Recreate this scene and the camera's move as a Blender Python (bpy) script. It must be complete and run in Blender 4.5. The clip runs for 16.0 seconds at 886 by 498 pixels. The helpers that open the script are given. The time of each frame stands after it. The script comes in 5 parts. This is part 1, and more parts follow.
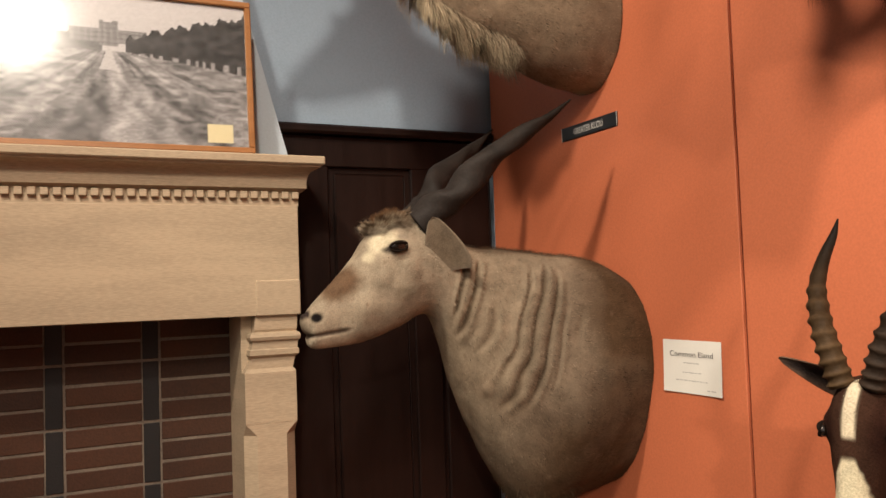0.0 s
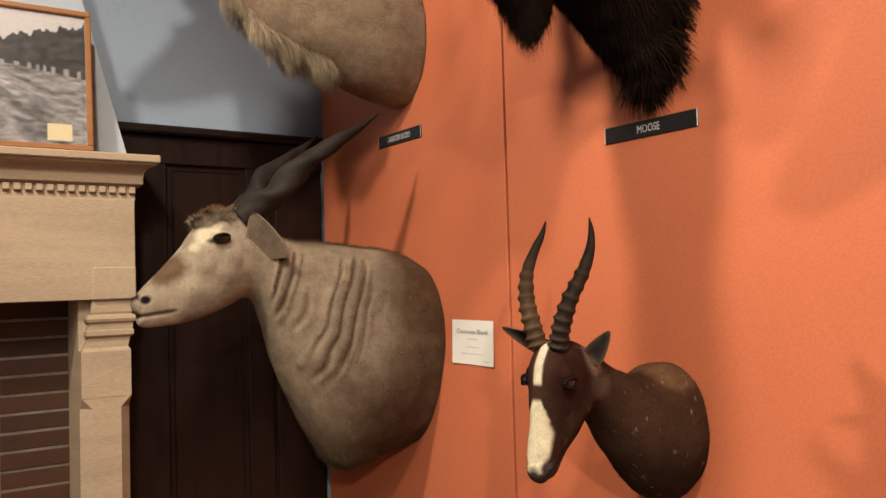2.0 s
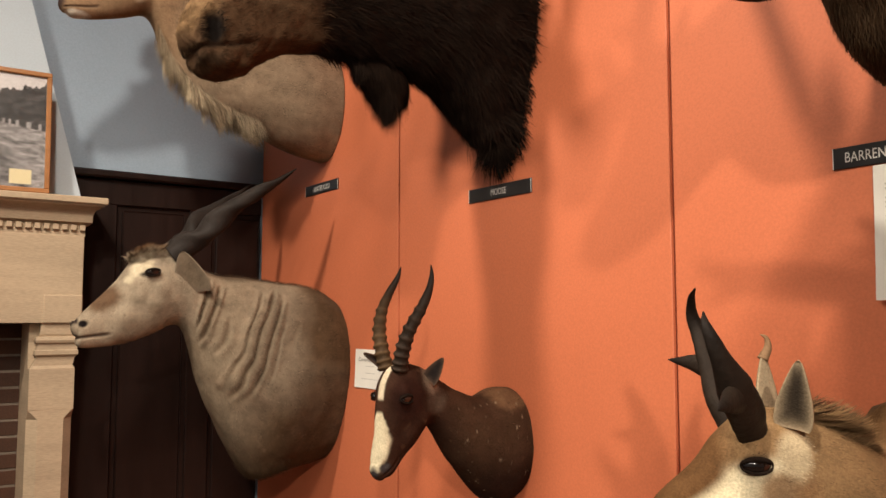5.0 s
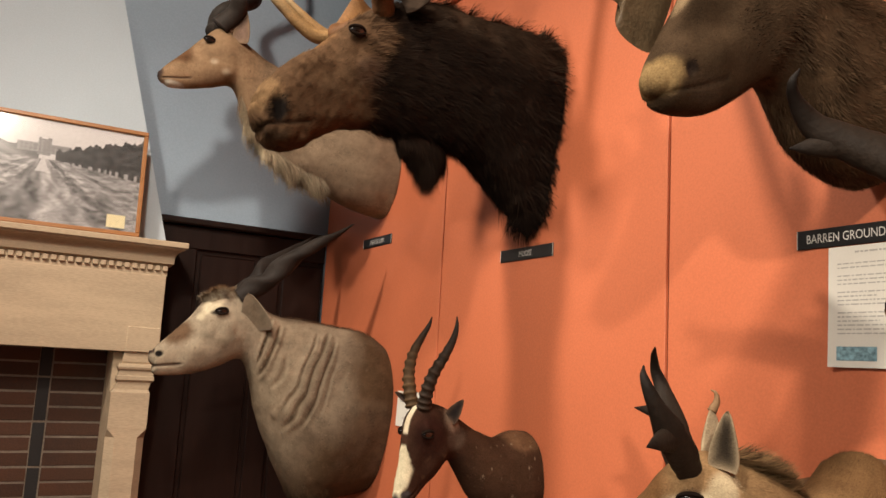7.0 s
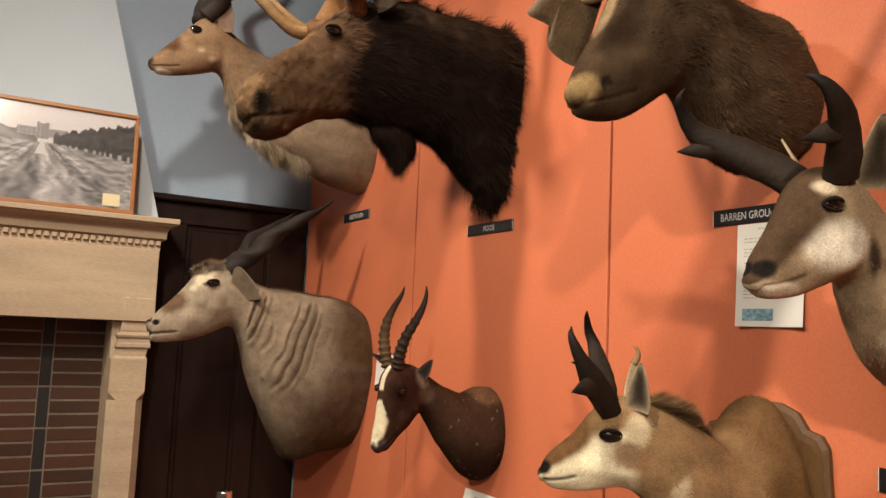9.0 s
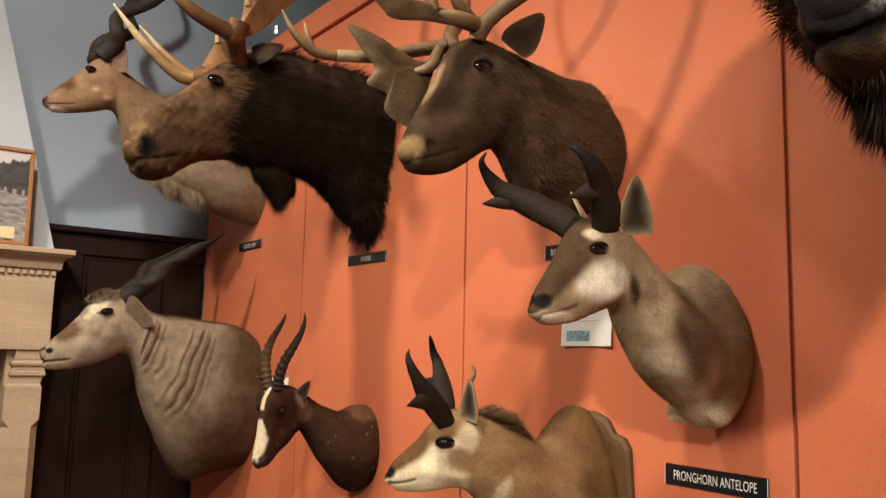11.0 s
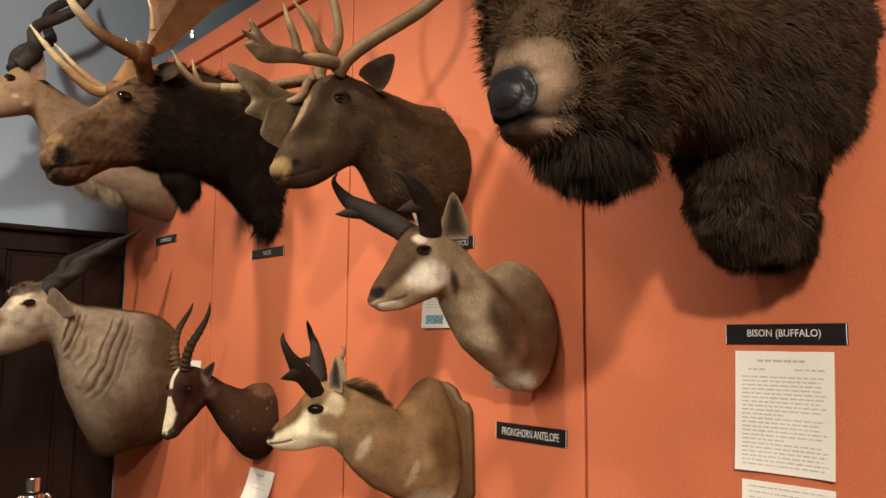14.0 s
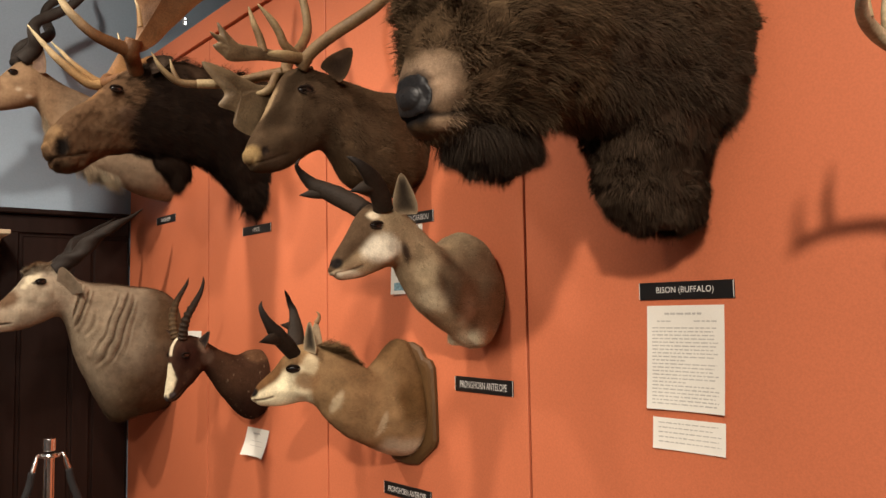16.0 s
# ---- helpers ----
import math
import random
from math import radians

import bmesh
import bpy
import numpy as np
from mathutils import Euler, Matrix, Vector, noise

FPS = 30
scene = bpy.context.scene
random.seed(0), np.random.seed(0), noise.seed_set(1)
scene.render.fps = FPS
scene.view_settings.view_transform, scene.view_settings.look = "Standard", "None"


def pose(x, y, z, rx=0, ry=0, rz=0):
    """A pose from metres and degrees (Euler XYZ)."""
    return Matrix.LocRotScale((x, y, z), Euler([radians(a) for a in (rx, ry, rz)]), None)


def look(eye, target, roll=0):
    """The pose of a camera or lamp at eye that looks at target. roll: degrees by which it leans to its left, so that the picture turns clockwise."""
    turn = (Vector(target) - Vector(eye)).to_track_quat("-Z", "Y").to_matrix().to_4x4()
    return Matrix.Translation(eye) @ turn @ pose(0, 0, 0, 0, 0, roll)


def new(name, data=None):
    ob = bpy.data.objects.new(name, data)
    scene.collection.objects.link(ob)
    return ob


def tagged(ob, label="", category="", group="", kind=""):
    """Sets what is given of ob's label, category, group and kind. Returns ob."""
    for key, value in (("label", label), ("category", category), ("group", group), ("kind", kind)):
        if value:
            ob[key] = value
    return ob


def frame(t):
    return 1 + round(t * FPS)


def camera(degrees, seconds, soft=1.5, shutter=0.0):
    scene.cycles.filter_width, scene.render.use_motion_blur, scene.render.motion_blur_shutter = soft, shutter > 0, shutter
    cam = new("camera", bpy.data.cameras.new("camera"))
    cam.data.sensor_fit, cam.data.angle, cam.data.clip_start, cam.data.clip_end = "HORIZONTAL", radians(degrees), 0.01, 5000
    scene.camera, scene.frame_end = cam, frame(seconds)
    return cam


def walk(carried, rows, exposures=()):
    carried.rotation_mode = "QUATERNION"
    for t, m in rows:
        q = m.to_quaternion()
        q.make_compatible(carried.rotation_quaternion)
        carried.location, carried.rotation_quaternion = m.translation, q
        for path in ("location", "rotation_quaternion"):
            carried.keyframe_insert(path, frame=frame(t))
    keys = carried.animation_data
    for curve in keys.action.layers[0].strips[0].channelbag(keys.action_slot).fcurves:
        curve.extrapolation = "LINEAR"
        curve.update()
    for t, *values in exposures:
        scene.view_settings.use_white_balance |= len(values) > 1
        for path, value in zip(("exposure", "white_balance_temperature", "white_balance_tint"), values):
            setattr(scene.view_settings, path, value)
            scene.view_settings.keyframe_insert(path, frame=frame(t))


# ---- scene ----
cam = camera(56.9, 16.0)
PATH = [
    (0, (0.03, -0.075, 1.512), (0.905, 1.721, 1.609), -2.0),
    (0.5, (0.012, -0.195, 1.51), (0.96, 1.563, 1.623), -2.4),
    (1, (0.007, -0.337, 1.491), (1.069, 1.355, 1.594), -2.7),
    (1.5, (0.007, -0.419, 1.478), (1.13, 1.235, 1.561), -2.3),
    (2, (0.012, -0.511, 1.483), (1.151, 1.131, 1.557), -1.6),
    (2.5, (0.046, -0.631, 1.481), (1.182, 1.013, 1.558), -0.6),
    (3, (0.07, -0.741, 1.481), (1.216, 0.896, 1.562), -0.2),
    (3.5, (0.086, -0.813, 1.478), (1.243, 0.816, 1.563), -0.6),
    (4, (0.078, -0.884, 1.478), (1.234, 0.746, 1.579), -1.1),
    (6.3, (0.03, -1.284, 1.453), (1.116, 0.375, 1.716), 3.2),
    (6.5, (0.027, -1.314, 1.455), (1.087, 0.36, 1.726), 3.3),
    (7, (0.015, -1.387, 1.453), (0.994, 0.334, 1.739), 3.2),
    (7.5, (-0.004, -1.461, 1.461), (0.915, 0.292, 1.75), 3.0),
    (8, (-0.023, -1.518, 1.459), (0.891, 0.238, 1.741), 2.8),
    (8.5, (-0.054, -1.585, 1.452), (0.903, 0.154, 1.702), 2.5),
    (9, (-0.095, -1.671, 1.447), (0.926, 0.036, 1.654), 2.5),
    (9.5, (-0.12, -1.754, 1.451), (0.951, -0.076, 1.646), 2.3),
    (10, (-0.117, -1.829, 1.457), (0.998, -0.183, 1.678), 1.7),
    (10.2, (-0.113, -1.865, 1.457), (1.019, -0.233, 1.695), 1.5),
    (12.3, (-0.103, -2.249, 1.461), (1.112, -0.684, 1.73), 1.4),
    (12.5, (-0.115, -2.284, 1.46), (1.11, -0.726, 1.728), 1.3),
    (13, (-0.145, -2.357, 1.455), (1.109, -0.82, 1.718), 0.9),
    (13.5, (-0.169, -2.434, 1.445), (1.12, -0.925, 1.689), 0.4),
    (14, (-0.202, -2.509, 1.45), (1.092, -1.001, 1.677), 0.5),
    (14.5, (-0.227, -2.576, 1.455), (1.054, -1.057, 1.681), 0.1),
    (15, (-0.231, -2.647, 1.456), (1.04, -1.119, 1.68), -0.3),
    (15.5, (-0.24, -2.743, 1.443), (1.032, -1.212, 1.64), -0.6),
    (16, (-0.242, -2.848, 1.431), (1.029, -1.312, 1.583), -1.0),
]
walk(cam, [(t, look(eye, target, roll)) for t, eye, target, roll in PATH])

# ---- light ----
WX = 1.648          # face of the orange wall
FLOOR = -0.06
CEIL = 4.0


def spot(name, eye, target, watts, angle=90, colour=(1.0, 0.87, 0.72), radius=0.10, blend=1.0):
    d = bpy.data.lights.new(name, "SPOT")
    d.energy, d.color, d.shadow_soft_size = watts, colour, radius
    d.spot_size, d.spot_blend = radians(angle), blend
    o = new(name, d)
    o.matrix_world = look(eye, target)
    return o


LAMPS = [((-0.65, 0.95, 3.7), (1.3, 1.4, 0.6), 340, 108), ((-0.35, -0.85, 3.7), (1.5, 0.6, 0.55), 315, 84), ((-2.1, -4.5, 3.3), (1.6, -1.4, 0.85), 980, 70),
         ((-0.25, -0.2, 3.7), (0.6, 2.8, 2.75), 225, 84)]
for eye, target, watts, angle in LAMPS:
    spot("track_spot_light", eye, target, watts, angle)

# soft fill light, added unseen above and behind the visitor
area = bpy.data.lights.new("room_fill_light", "AREA")
area.shape, area.size, area.size_y, area.energy, area.color = "RECTANGLE", 1.2, 2.4, 80, (1.0, 0.90, 0.78)
new("room_fill_light", area).matrix_world = pose(-2.2, -2.2, CEIL - 0.06)

world = bpy.data.worlds.new("world")
scene.world = world
world.use_nodes = True
world.node_tree.nodes["Background"].inputs[0].default_value = (0.5, 0.6, 0.8, 1)
world.node_tree.nodes["Background"].inputs[1].default_value = 0.05
scene.view_settings.exposure = 0.0


# ---- materials ----
def material(name, colour, rough=0.6, vary=0.15, scale=6.0, fine=90.0, bump=0.15, metal=0.0, stretch=(1, 1, 1), attr=False,
             spec=0.5, coat=0.0, dark=None, islands=False, bump_scale=1.0, objects=False):
    """A surface with a slow and a fine variation of its colour and a fine relief."""
    m = bpy.data.materials.new(name)
    m.use_nodes = True
    nt = m.node_tree
    n, l = nt.nodes, nt.links
    b = n["Principled BSDF"]
    b.inputs["Roughness"].default_value, b.inputs["Metallic"].default_value = rough, metal
    b.inputs["Specular IOR Level"].default_value = spec
    b.inputs["Coat Weight"].default_value = coat
    tc, mp = n.new("ShaderNodeTexCoord"), n.new("ShaderNodeMapping")
    mp.inputs["Scale"].default_value = stretch
    if objects:
        inf = n.new("ShaderNodeObjectInfo")
        add = n.new("ShaderNodeVectorMath")
        l.new(tc.outputs["Object"], add.inputs[0]), l.new(inf.outputs["Location"], add.inputs[1])
        l.new(add.outputs[0], mp.inputs["Vector"])
    else:
        l.new(tc.outputs["Object"], mp.inputs["Vector"])
    slow, quick = n.new("ShaderNodeTexNoise"), n.new("ShaderNodeTexNoise")
    slow.inputs["Scale"].default_value, slow.inputs["Detail"].default_value = scale, 5
    quick.inputs["Scale"].default_value, quick.inputs["Detail"].default_value = fine, 4
    for t in (slow, quick):
        l.new(mp.outputs[0], t.inputs["Vector"])
    mix = n.new("ShaderNodeMix")
    mix.data_type, mix.blend_type = "RGBA", "MIX"
    dk = dark or tuple(c * (1 - 2.2 * vary) for c in colour)
    if attr:
        at = n.new("ShaderNodeAttribute")
        at.attribute_name = "Col"
        hsv = n.new("ShaderNodeHueSaturation")
        l.new(at.outputs["Color"], hsv.inputs["Color"])
        hsv.inputs["Value"].default_value = 1 - 1.6 * vary
        l.new(hsv.outputs[0], mix.inputs[6]), l.new(at.outputs["Color"], mix.inputs[7])
    else:
        mix.inputs[6].default_value, mix.inputs[7].default_value = (*dk, 1), (*colour, 1)
    tot = n.new("ShaderNodeMath")
    tot.operation = "ADD"
    l.new(slow.outputs["Fac"], tot.inputs[0]), l.new(quick.outputs["Fac"], tot.inputs[1])
    ramp = n.new("ShaderNodeMapRange")
    ramp.inputs[1].default_value, ramp.inputs[2].default_value = 0.7, 1.25
    l.new(tot.outputs[0], ramp.inputs[0])
    fac = ramp.outputs[0]
    if islands or objects:
        src = n.new("ShaderNodeNewGeometry").outputs["Random Per Island"] if islands else n.new("ShaderNodeObjectInfo").outputs["Random"]
        av = n.new("ShaderNodeMix")
        av.inputs[0].default_value = 0.55
        l.new(fac, av.inputs[2]), l.new(src, av.inputs[3])
        fac = av.outputs[0]
    l.new(fac, mix.inputs[0])
    l.new(mix.outputs[2], b.inputs["Base Color"])
    rr = n.new("ShaderNodeMapRange")
    rr.inputs[3].default_value, rr.inputs[4].default_value = max(0.02, rough - 0.08), min(1, rough + 0.08)
    l.new(slow.outputs["Fac"], rr.inputs[0]), l.new(rr.outputs[0], b.inputs["Roughness"])
    bp = n.new("ShaderNodeBump")
    bp.inputs["Strength"].default_value, bp.inputs["Distance"].default_value = bump, 0.004 * bump_scale
    l.new(tot.outputs[0], bp.inputs["Height"]), l.new(bp.outputs[0], b.inputs["Normal"])
    return m


ORANGE = material("orange_wall_paint", (0.60, 0.171, 0.079), 0.5, 0.075, 1.3, 160, 0.1, spec=0.35)
SEAM = material("seam_shade", (0.30, 0.06, 0.025), 0.7, 0.1)
BLUE = material("blue_wall_paint", (0.335, 0.425, 0.525), 0.65, 0.06, 2.0, 140, 0.1)
PALE = material("pale_blue_paint", (0.54, 0.62, 0.69), 0.65, 0.05, 2.0, 140, 0.1)
WAINSCOT = material("dark_stained_oak", (0.016, 0.0065, 0.0045), 0.42, 0.2, 2.0, 30, 0.15, stretch=(12, 12, 1), spec=0.3)
STONE = material("buff_limestone", (0.52, 0.395, 0.265), 0.75, 0.13, 2.6, 70, 0.12, stretch=(.7, .7, 5.0))
MORTAR = material("grey_mortar", (0.225, 0.18, 0.14), 0.9, 0.2, 9, 200, 0.4)
BRICK = material("red_brick", (0.078, 0.028, 0.011), 0.75, 0.28, 8, 130, 0.4, objects=True)
DARKBRICK = material("black_brick", (0.015, 0.013, 0.013), 0.6, 0.2, 8, 130, 0.3, objects=True)
OAKFRAME = material("honey_oak", (0.40, 0.17, 0.055), 0.4, 0.15, 3, 60, 0.1, stretch=(1, 8, 8))
PLAQUE = material("varnished_oak", (0.10, 0.050, 0.018), 0.5, 0.15, 4, 40, 0.1, stretch=(8, 8, 1), spec=0.25)
SIGN = material("black_laminate", (0.012, 0.011, 0.011), 0.32, 0.1, 20, 200, 0.03)
LETTER = material("white_engraving", (0.72, 0.70, 0.66), 0.6, 0.04)
PAPER = material("white_paper", (0.80, 0.77, 0.70), 0.8, 0.03, 12, 300, 0.04)
INK = material("grey_print", (0.53, 0.51, 0.47), 0.8, 0.1)
BLACKINK = material("black_print", (0.16, 0.15, 0.14), 0.8, 0.1)
PALEINK = material("blue_print", (0.30, 0.52, 0.62), 0.8, 0.3, 60, 120)
CHROME = material("brushed_chrome", (0.75, 0.74, 0.72), 0.18, 0.04, 8, 200, 0.02, metal=1.0)
ROPE = material("black_velvet_rope", (0.012, 0.011, 0.012), 0.9, 0.2, 60, 300, 0.4)
FUR = material("short_coat", (0.3, 0.2, 0.1), 0.85, 0.24, 22, 260, 0.4, attr=True, spec=0.03)
HAIR = material("hair", (0.3, 0.2, 0.1), 0.8, 0.2, 30, 200, 0.0, attr=True, spec=0.03, islands=True)
HORN = material("dark_horn", (0.045, 0.036, 0.030), 0.62, 0.2, 14, 120, 0.4, attr=True, spec=0.12)
ANTLER = material("antler_bone", (0.3, 0.2, 0.1), 0.55, 0.26, 18, 140, 0.4, attr=True, spec=0.25)
EYE = material("glass_eye", (0.008, 0.005, 0.004), 0.06, 0.05, bump=0.0, spec=0.7)
NOSE = material("painted_nose_leather", (0.012, 0.011, 0.012), 0.5, 0.1, 30, 140, 0.4)
SCREW = material("steel_screw", (0.6, 0.58, 0.55), 0.3, 0.05, metal=1.0)
PLASTER = material("ceiling_plaster", (0.55, 0.53, 0.50), 0.85, 0.05, 2, 120, 0.15)
CARPET = material("brown_carpet", (0.16, 0.10, 0.07), 0.95, 0.2, 8, 260, 0.4)
PRINT = material("sepia_print", (0.3, 0.3, 0.3), 0.55, 0.05, 60, 300, 0.0, attr=True, spec=0.2)
GLASS = bpy.data.materials.new("picture_glass")
GLASS.use_nodes = True
_n, _l = GLASS.node_tree.nodes, GLASS.node_tree.links
_t, _g, _x, _f = _n.new("ShaderNodeBsdfTransparent"), _n.new("ShaderNodeBsdfGlossy"), _n.new("ShaderNodeMixShader"), _n.new("ShaderNodeFresnel")
_g.inputs["Roughness"].default_value = 0.17
_f.inputs[0].default_value = 1.5
_l.new(_f.outputs[0], _x.inputs[0]), _l.new(_t.outputs[0], _x.inputs[1]), _l.new(_g.outputs[0], _x.inputs[2])
_l.new(_x.outputs[0], _n["Material Output"].inputs[0])


# ---- mesh helpers ----
def mesh_ob(name, verts, faces, mat, parent=None, label="", cols=None, smooth=False):
    me = bpy.data.meshes.new(name)
    me.from_pydata([tuple(v) for v in verts], [], [tuple(f) for f in faces])
    if cols is not None:
        a = me.color_attributes.new("Col", "FLOAT_COLOR", "POINT")
        c = np.ones((len(verts), 4), dtype=np.float32)
        c[:, :3] = cols
        a.data.foreach_set("color", c.ravel())
    if smooth:
        me.polygons.foreach_set("use_smooth", [True] * len(me.polygons))
    me.materials.append(mat)
    o = new(name, me)
    if parent:
        o.parent = parent
    if label:
        tagged(o, label)
    return o


def part(name, bm, mat, parent=None, label="", smooth=False):
    me = bpy.data.meshes.new(name)
    bmesh.ops.recalc_face_normals(bm, faces=bm.faces)
    bm.to_mesh(me)
    bm.free()
    if smooth:
        me.polygons.foreach_set("use_smooth", [True] * len(me.polygons))
    me.materials.append(mat)
    o = new(name, me)
    if parent:
        o.parent = parent
    if label:
        tagged(o, label)
    return o


def box(x0, x1, y0, y1, z0, z1, bevel=0.0, bm=None, segs=1):
    b = bmesh.new()
    bmesh.ops.create_cube(b, size=1, matrix=Matrix.LocRotScale(((x0 + x1) / 2, (y0 + y1) / 2, (z0 + z1) / 2), None, (abs(x1 - x0), abs(y1 - y0), abs(z1 - z0))))
    if bevel:
        bmesh.ops.bevel(b, geom=b.edges[:], offset=bevel, segments=segs, profile=0.5, affect="EDGES")
    if bm is None:
        return b
    me = bpy.data.meshes.new("tmp")
    b.to_mesh(me)
    b.free()
    bm.from_mesh(me)
    bpy.data.meshes.remove(me)
    return bm


def group(name, label, category, at=(0, 0, 0), grp="", kind=""):
    o = new(name)
    o.location = at
    o.empty_display_size = 0.1
    return tagged(o, label, category, grp, kind)


def keep(o, parent):
    """Parent o, which is modelled in world places, without moving it."""
    o.parent = parent
    o.matrix_parent_inverse = Matrix.Translation(parent.location).inverted()
    return o


# ---- structure ----
def structure(name, bm, mat, label, category):
    return tagged(part(name, bm, mat), label, category, kind="structure")


structure("floor", box(-4.2, 3.8, -6.4, 3.1, FLOOR - 0.1, FLOOR), CARPET, "brown carpeted museum floor", "floor")
structure("ceiling", box(-4.2, 3.8, -6.4, 3.1, CEIL, CEIL + 0.1), PLASTER, "plain plaster ceiling above the gallery", "ceiling")
structure("wall_west", box(-4.2, -4.1, -6.4, 3.1, FLOOR, CEIL), PALE, "pale blue painted gallery wall", "wall")
structure("wall_south", box(-4.1, 3.7, -6.4, -6.3, FLOOR, CEIL), PALE, "pale blue painted gallery wall behind the visitor", "wall")
structure("wall_far", box(3.7, 3.8, -6.4, 3.1, FLOOR, CEIL), BLUE, "blue wall behind the partition", "wall")
structure("wall_north", box(-4.1, 3.7, 2.81, 2.95, FLOOR, CEIL), BLUE, "grey-blue painted wall above dark wainscot", "wall")

wall_east = structure("wall_east", box(WX + 0.012, WX + 0.10, -6.25, 2.772, FLOOR, 3.09), SEAM, "free-standing partition faced with orange painted panels", "wall")
SEAMS = [2.772, 1.487, 0.237, -0.981, -2.20, -3.42, -4.64, -5.86]
for y1, y0 in zip(SEAMS, SEAMS[1:]):
    part("panel", box(WX, WX + 0.012, y0 + 0.0055, y1 - 0.0055, FLOOR, 2.992, 0.002), ORANGE, wall_east)
part("top_rail", box(WX - 0.018, WX + 0.105, -6.25, 2.774, 3.0, 3.125, 0.003), ORANGE, wall_east, "orange painted cap rail")

# dark panelled wainscot beside the chimney breast
wains = structure("wainscot", box(0.70, WX - 0.002, 2.792, 2.812, FLOOR, 2.09), WAINSCOT, "dark stained oak wall panelling with a cap rail", "wainscot")
for x0, x1 in ((0.74, 0.962), (1.292, 1.40)):
    part("stile", box(x0, x1, 2.775, 2.793, FLOOR, 1.975, 0.004), WAINSCOT, wains)
part("rail", box(0.72, WX - 0.003, 2.773, 2.793, 1.972, 2.085, 0.004), WAINSCOT, wains)
part("cap_rail", box(0.70, WX - 0.003, 2.735, 2.813, 2.088, 2.122, 0.008), WAINSCOT, wains, "dark moulded cap rail")
for x0, x1 in ((0.985, 1.27), (1.42, 1.64)):
    part("raised_panel", box(x0, x1, 2.783, 2.7935, 0.1, 1.95, 0.008), WAINSCOT, wains)

# tapered chimney hood
CX = -0.10
bm = bmesh.new()
ring = []
for z, hw, y in ((1.955, 0.888, 2.65), (4.0, 0.335, 2.65)):
    ring.append([bm.verts.new(p) for p in ((CX - hw, y, z), (CX + hw, y, z), (CX + hw, 2.812, z), (CX - hw, 2.812, z))])
for i in range(4):
    bm.faces.new((ring[0][i], ring[0][(i + 1) % 4], ring[1][(i + 1) % 4], ring[1][i]))
bm.faces.new(ring[0]), bm.faces.new(ring[1])
structure("chimney_hood", bm, PALE, "pale blue tapering plaster chimney breast above the mantel", "chimney breast")


# ---- fireplace ----
fire = group("fireplace", "buff limestone fireplace with dentil cornice and brick infill", "fireplace", (CX, 2.6, FLOOR))


def fp(name, bm, mat=STONE, label=""):
    return keep(part(name, bm, mat, None, label), fire)


def mirrored(x0, x1):
    return ((x0, x1), (2 * CX - x1, 2 * CX - x0))


fp("shelf", box(2 * CX - 0.855, 0.855, 2.468, 2.81, 1.929, 1.957, 0.004))
bm = bmesh.new()
prof = [(2.478, 0.845, 1.9285)]
for i in range(9):
    a = i / 8 * math.pi / 2
    prof.append((2.482 + 0.052 * math.sin(a), 0.842 - 0.034 * math.sin(a), 1.922 - 0.046 * (1 - math.cos(a))))
prof += [(2.534, 0.808, 1.858), (2.56, 0.80, 1.8485)]
rows = [[bm.verts.new(p) for p in ((x, 2.80, z), (x, y, z), (2 * CX - x, y, z), (2 * CX - x, 2.80, z))] for y, x, z in prof]
for a, b in zip(rows, rows[1:]):
    for i in range(3):
        bm.faces.new((a[i], a[i + 1], b[i + 1], b[i]))
bm.faces.new(rows[0]), bm.faces.new(rows[-1])
fp("cornice", bm)
fp("dentil_band", box(2 * CX - 0.785, 0.785, 2.557, 2.80, 1.802, 1.849))
dent = box(-0.011, 0.011, -0.016, 0.0, -0.0115, 0.0115, 0.0015)
me = bpy.data.meshes.new("dentil")
dent.to_mesh(me)
dent.free()
me.materials.append(STONE)
n = int(1.76 / 0.0338)
for i in range(n):
    o = new("dentil", me)
    o.location = (0.772 - i * 0.0338, 2.5575, 1.8355)
    keep(o, fire)
o = fp("frieze", box(2 * CX - 0.783, 0.783, 2.556, 2.80, 1.445, 1.8025, 0.002))
for x0, x1 in mirrored(0.637, 0.7835):
    fp("corner_block", box(x0, x1, 2.551, 2.60, 1.4445, 1.559, 0.003))
for x0, x1 in mirrored(0.598, 0.765):
    fp("jamb", box(x0, x1, 2.612, 2.80, FLOOR, 1.4448, 0.002))
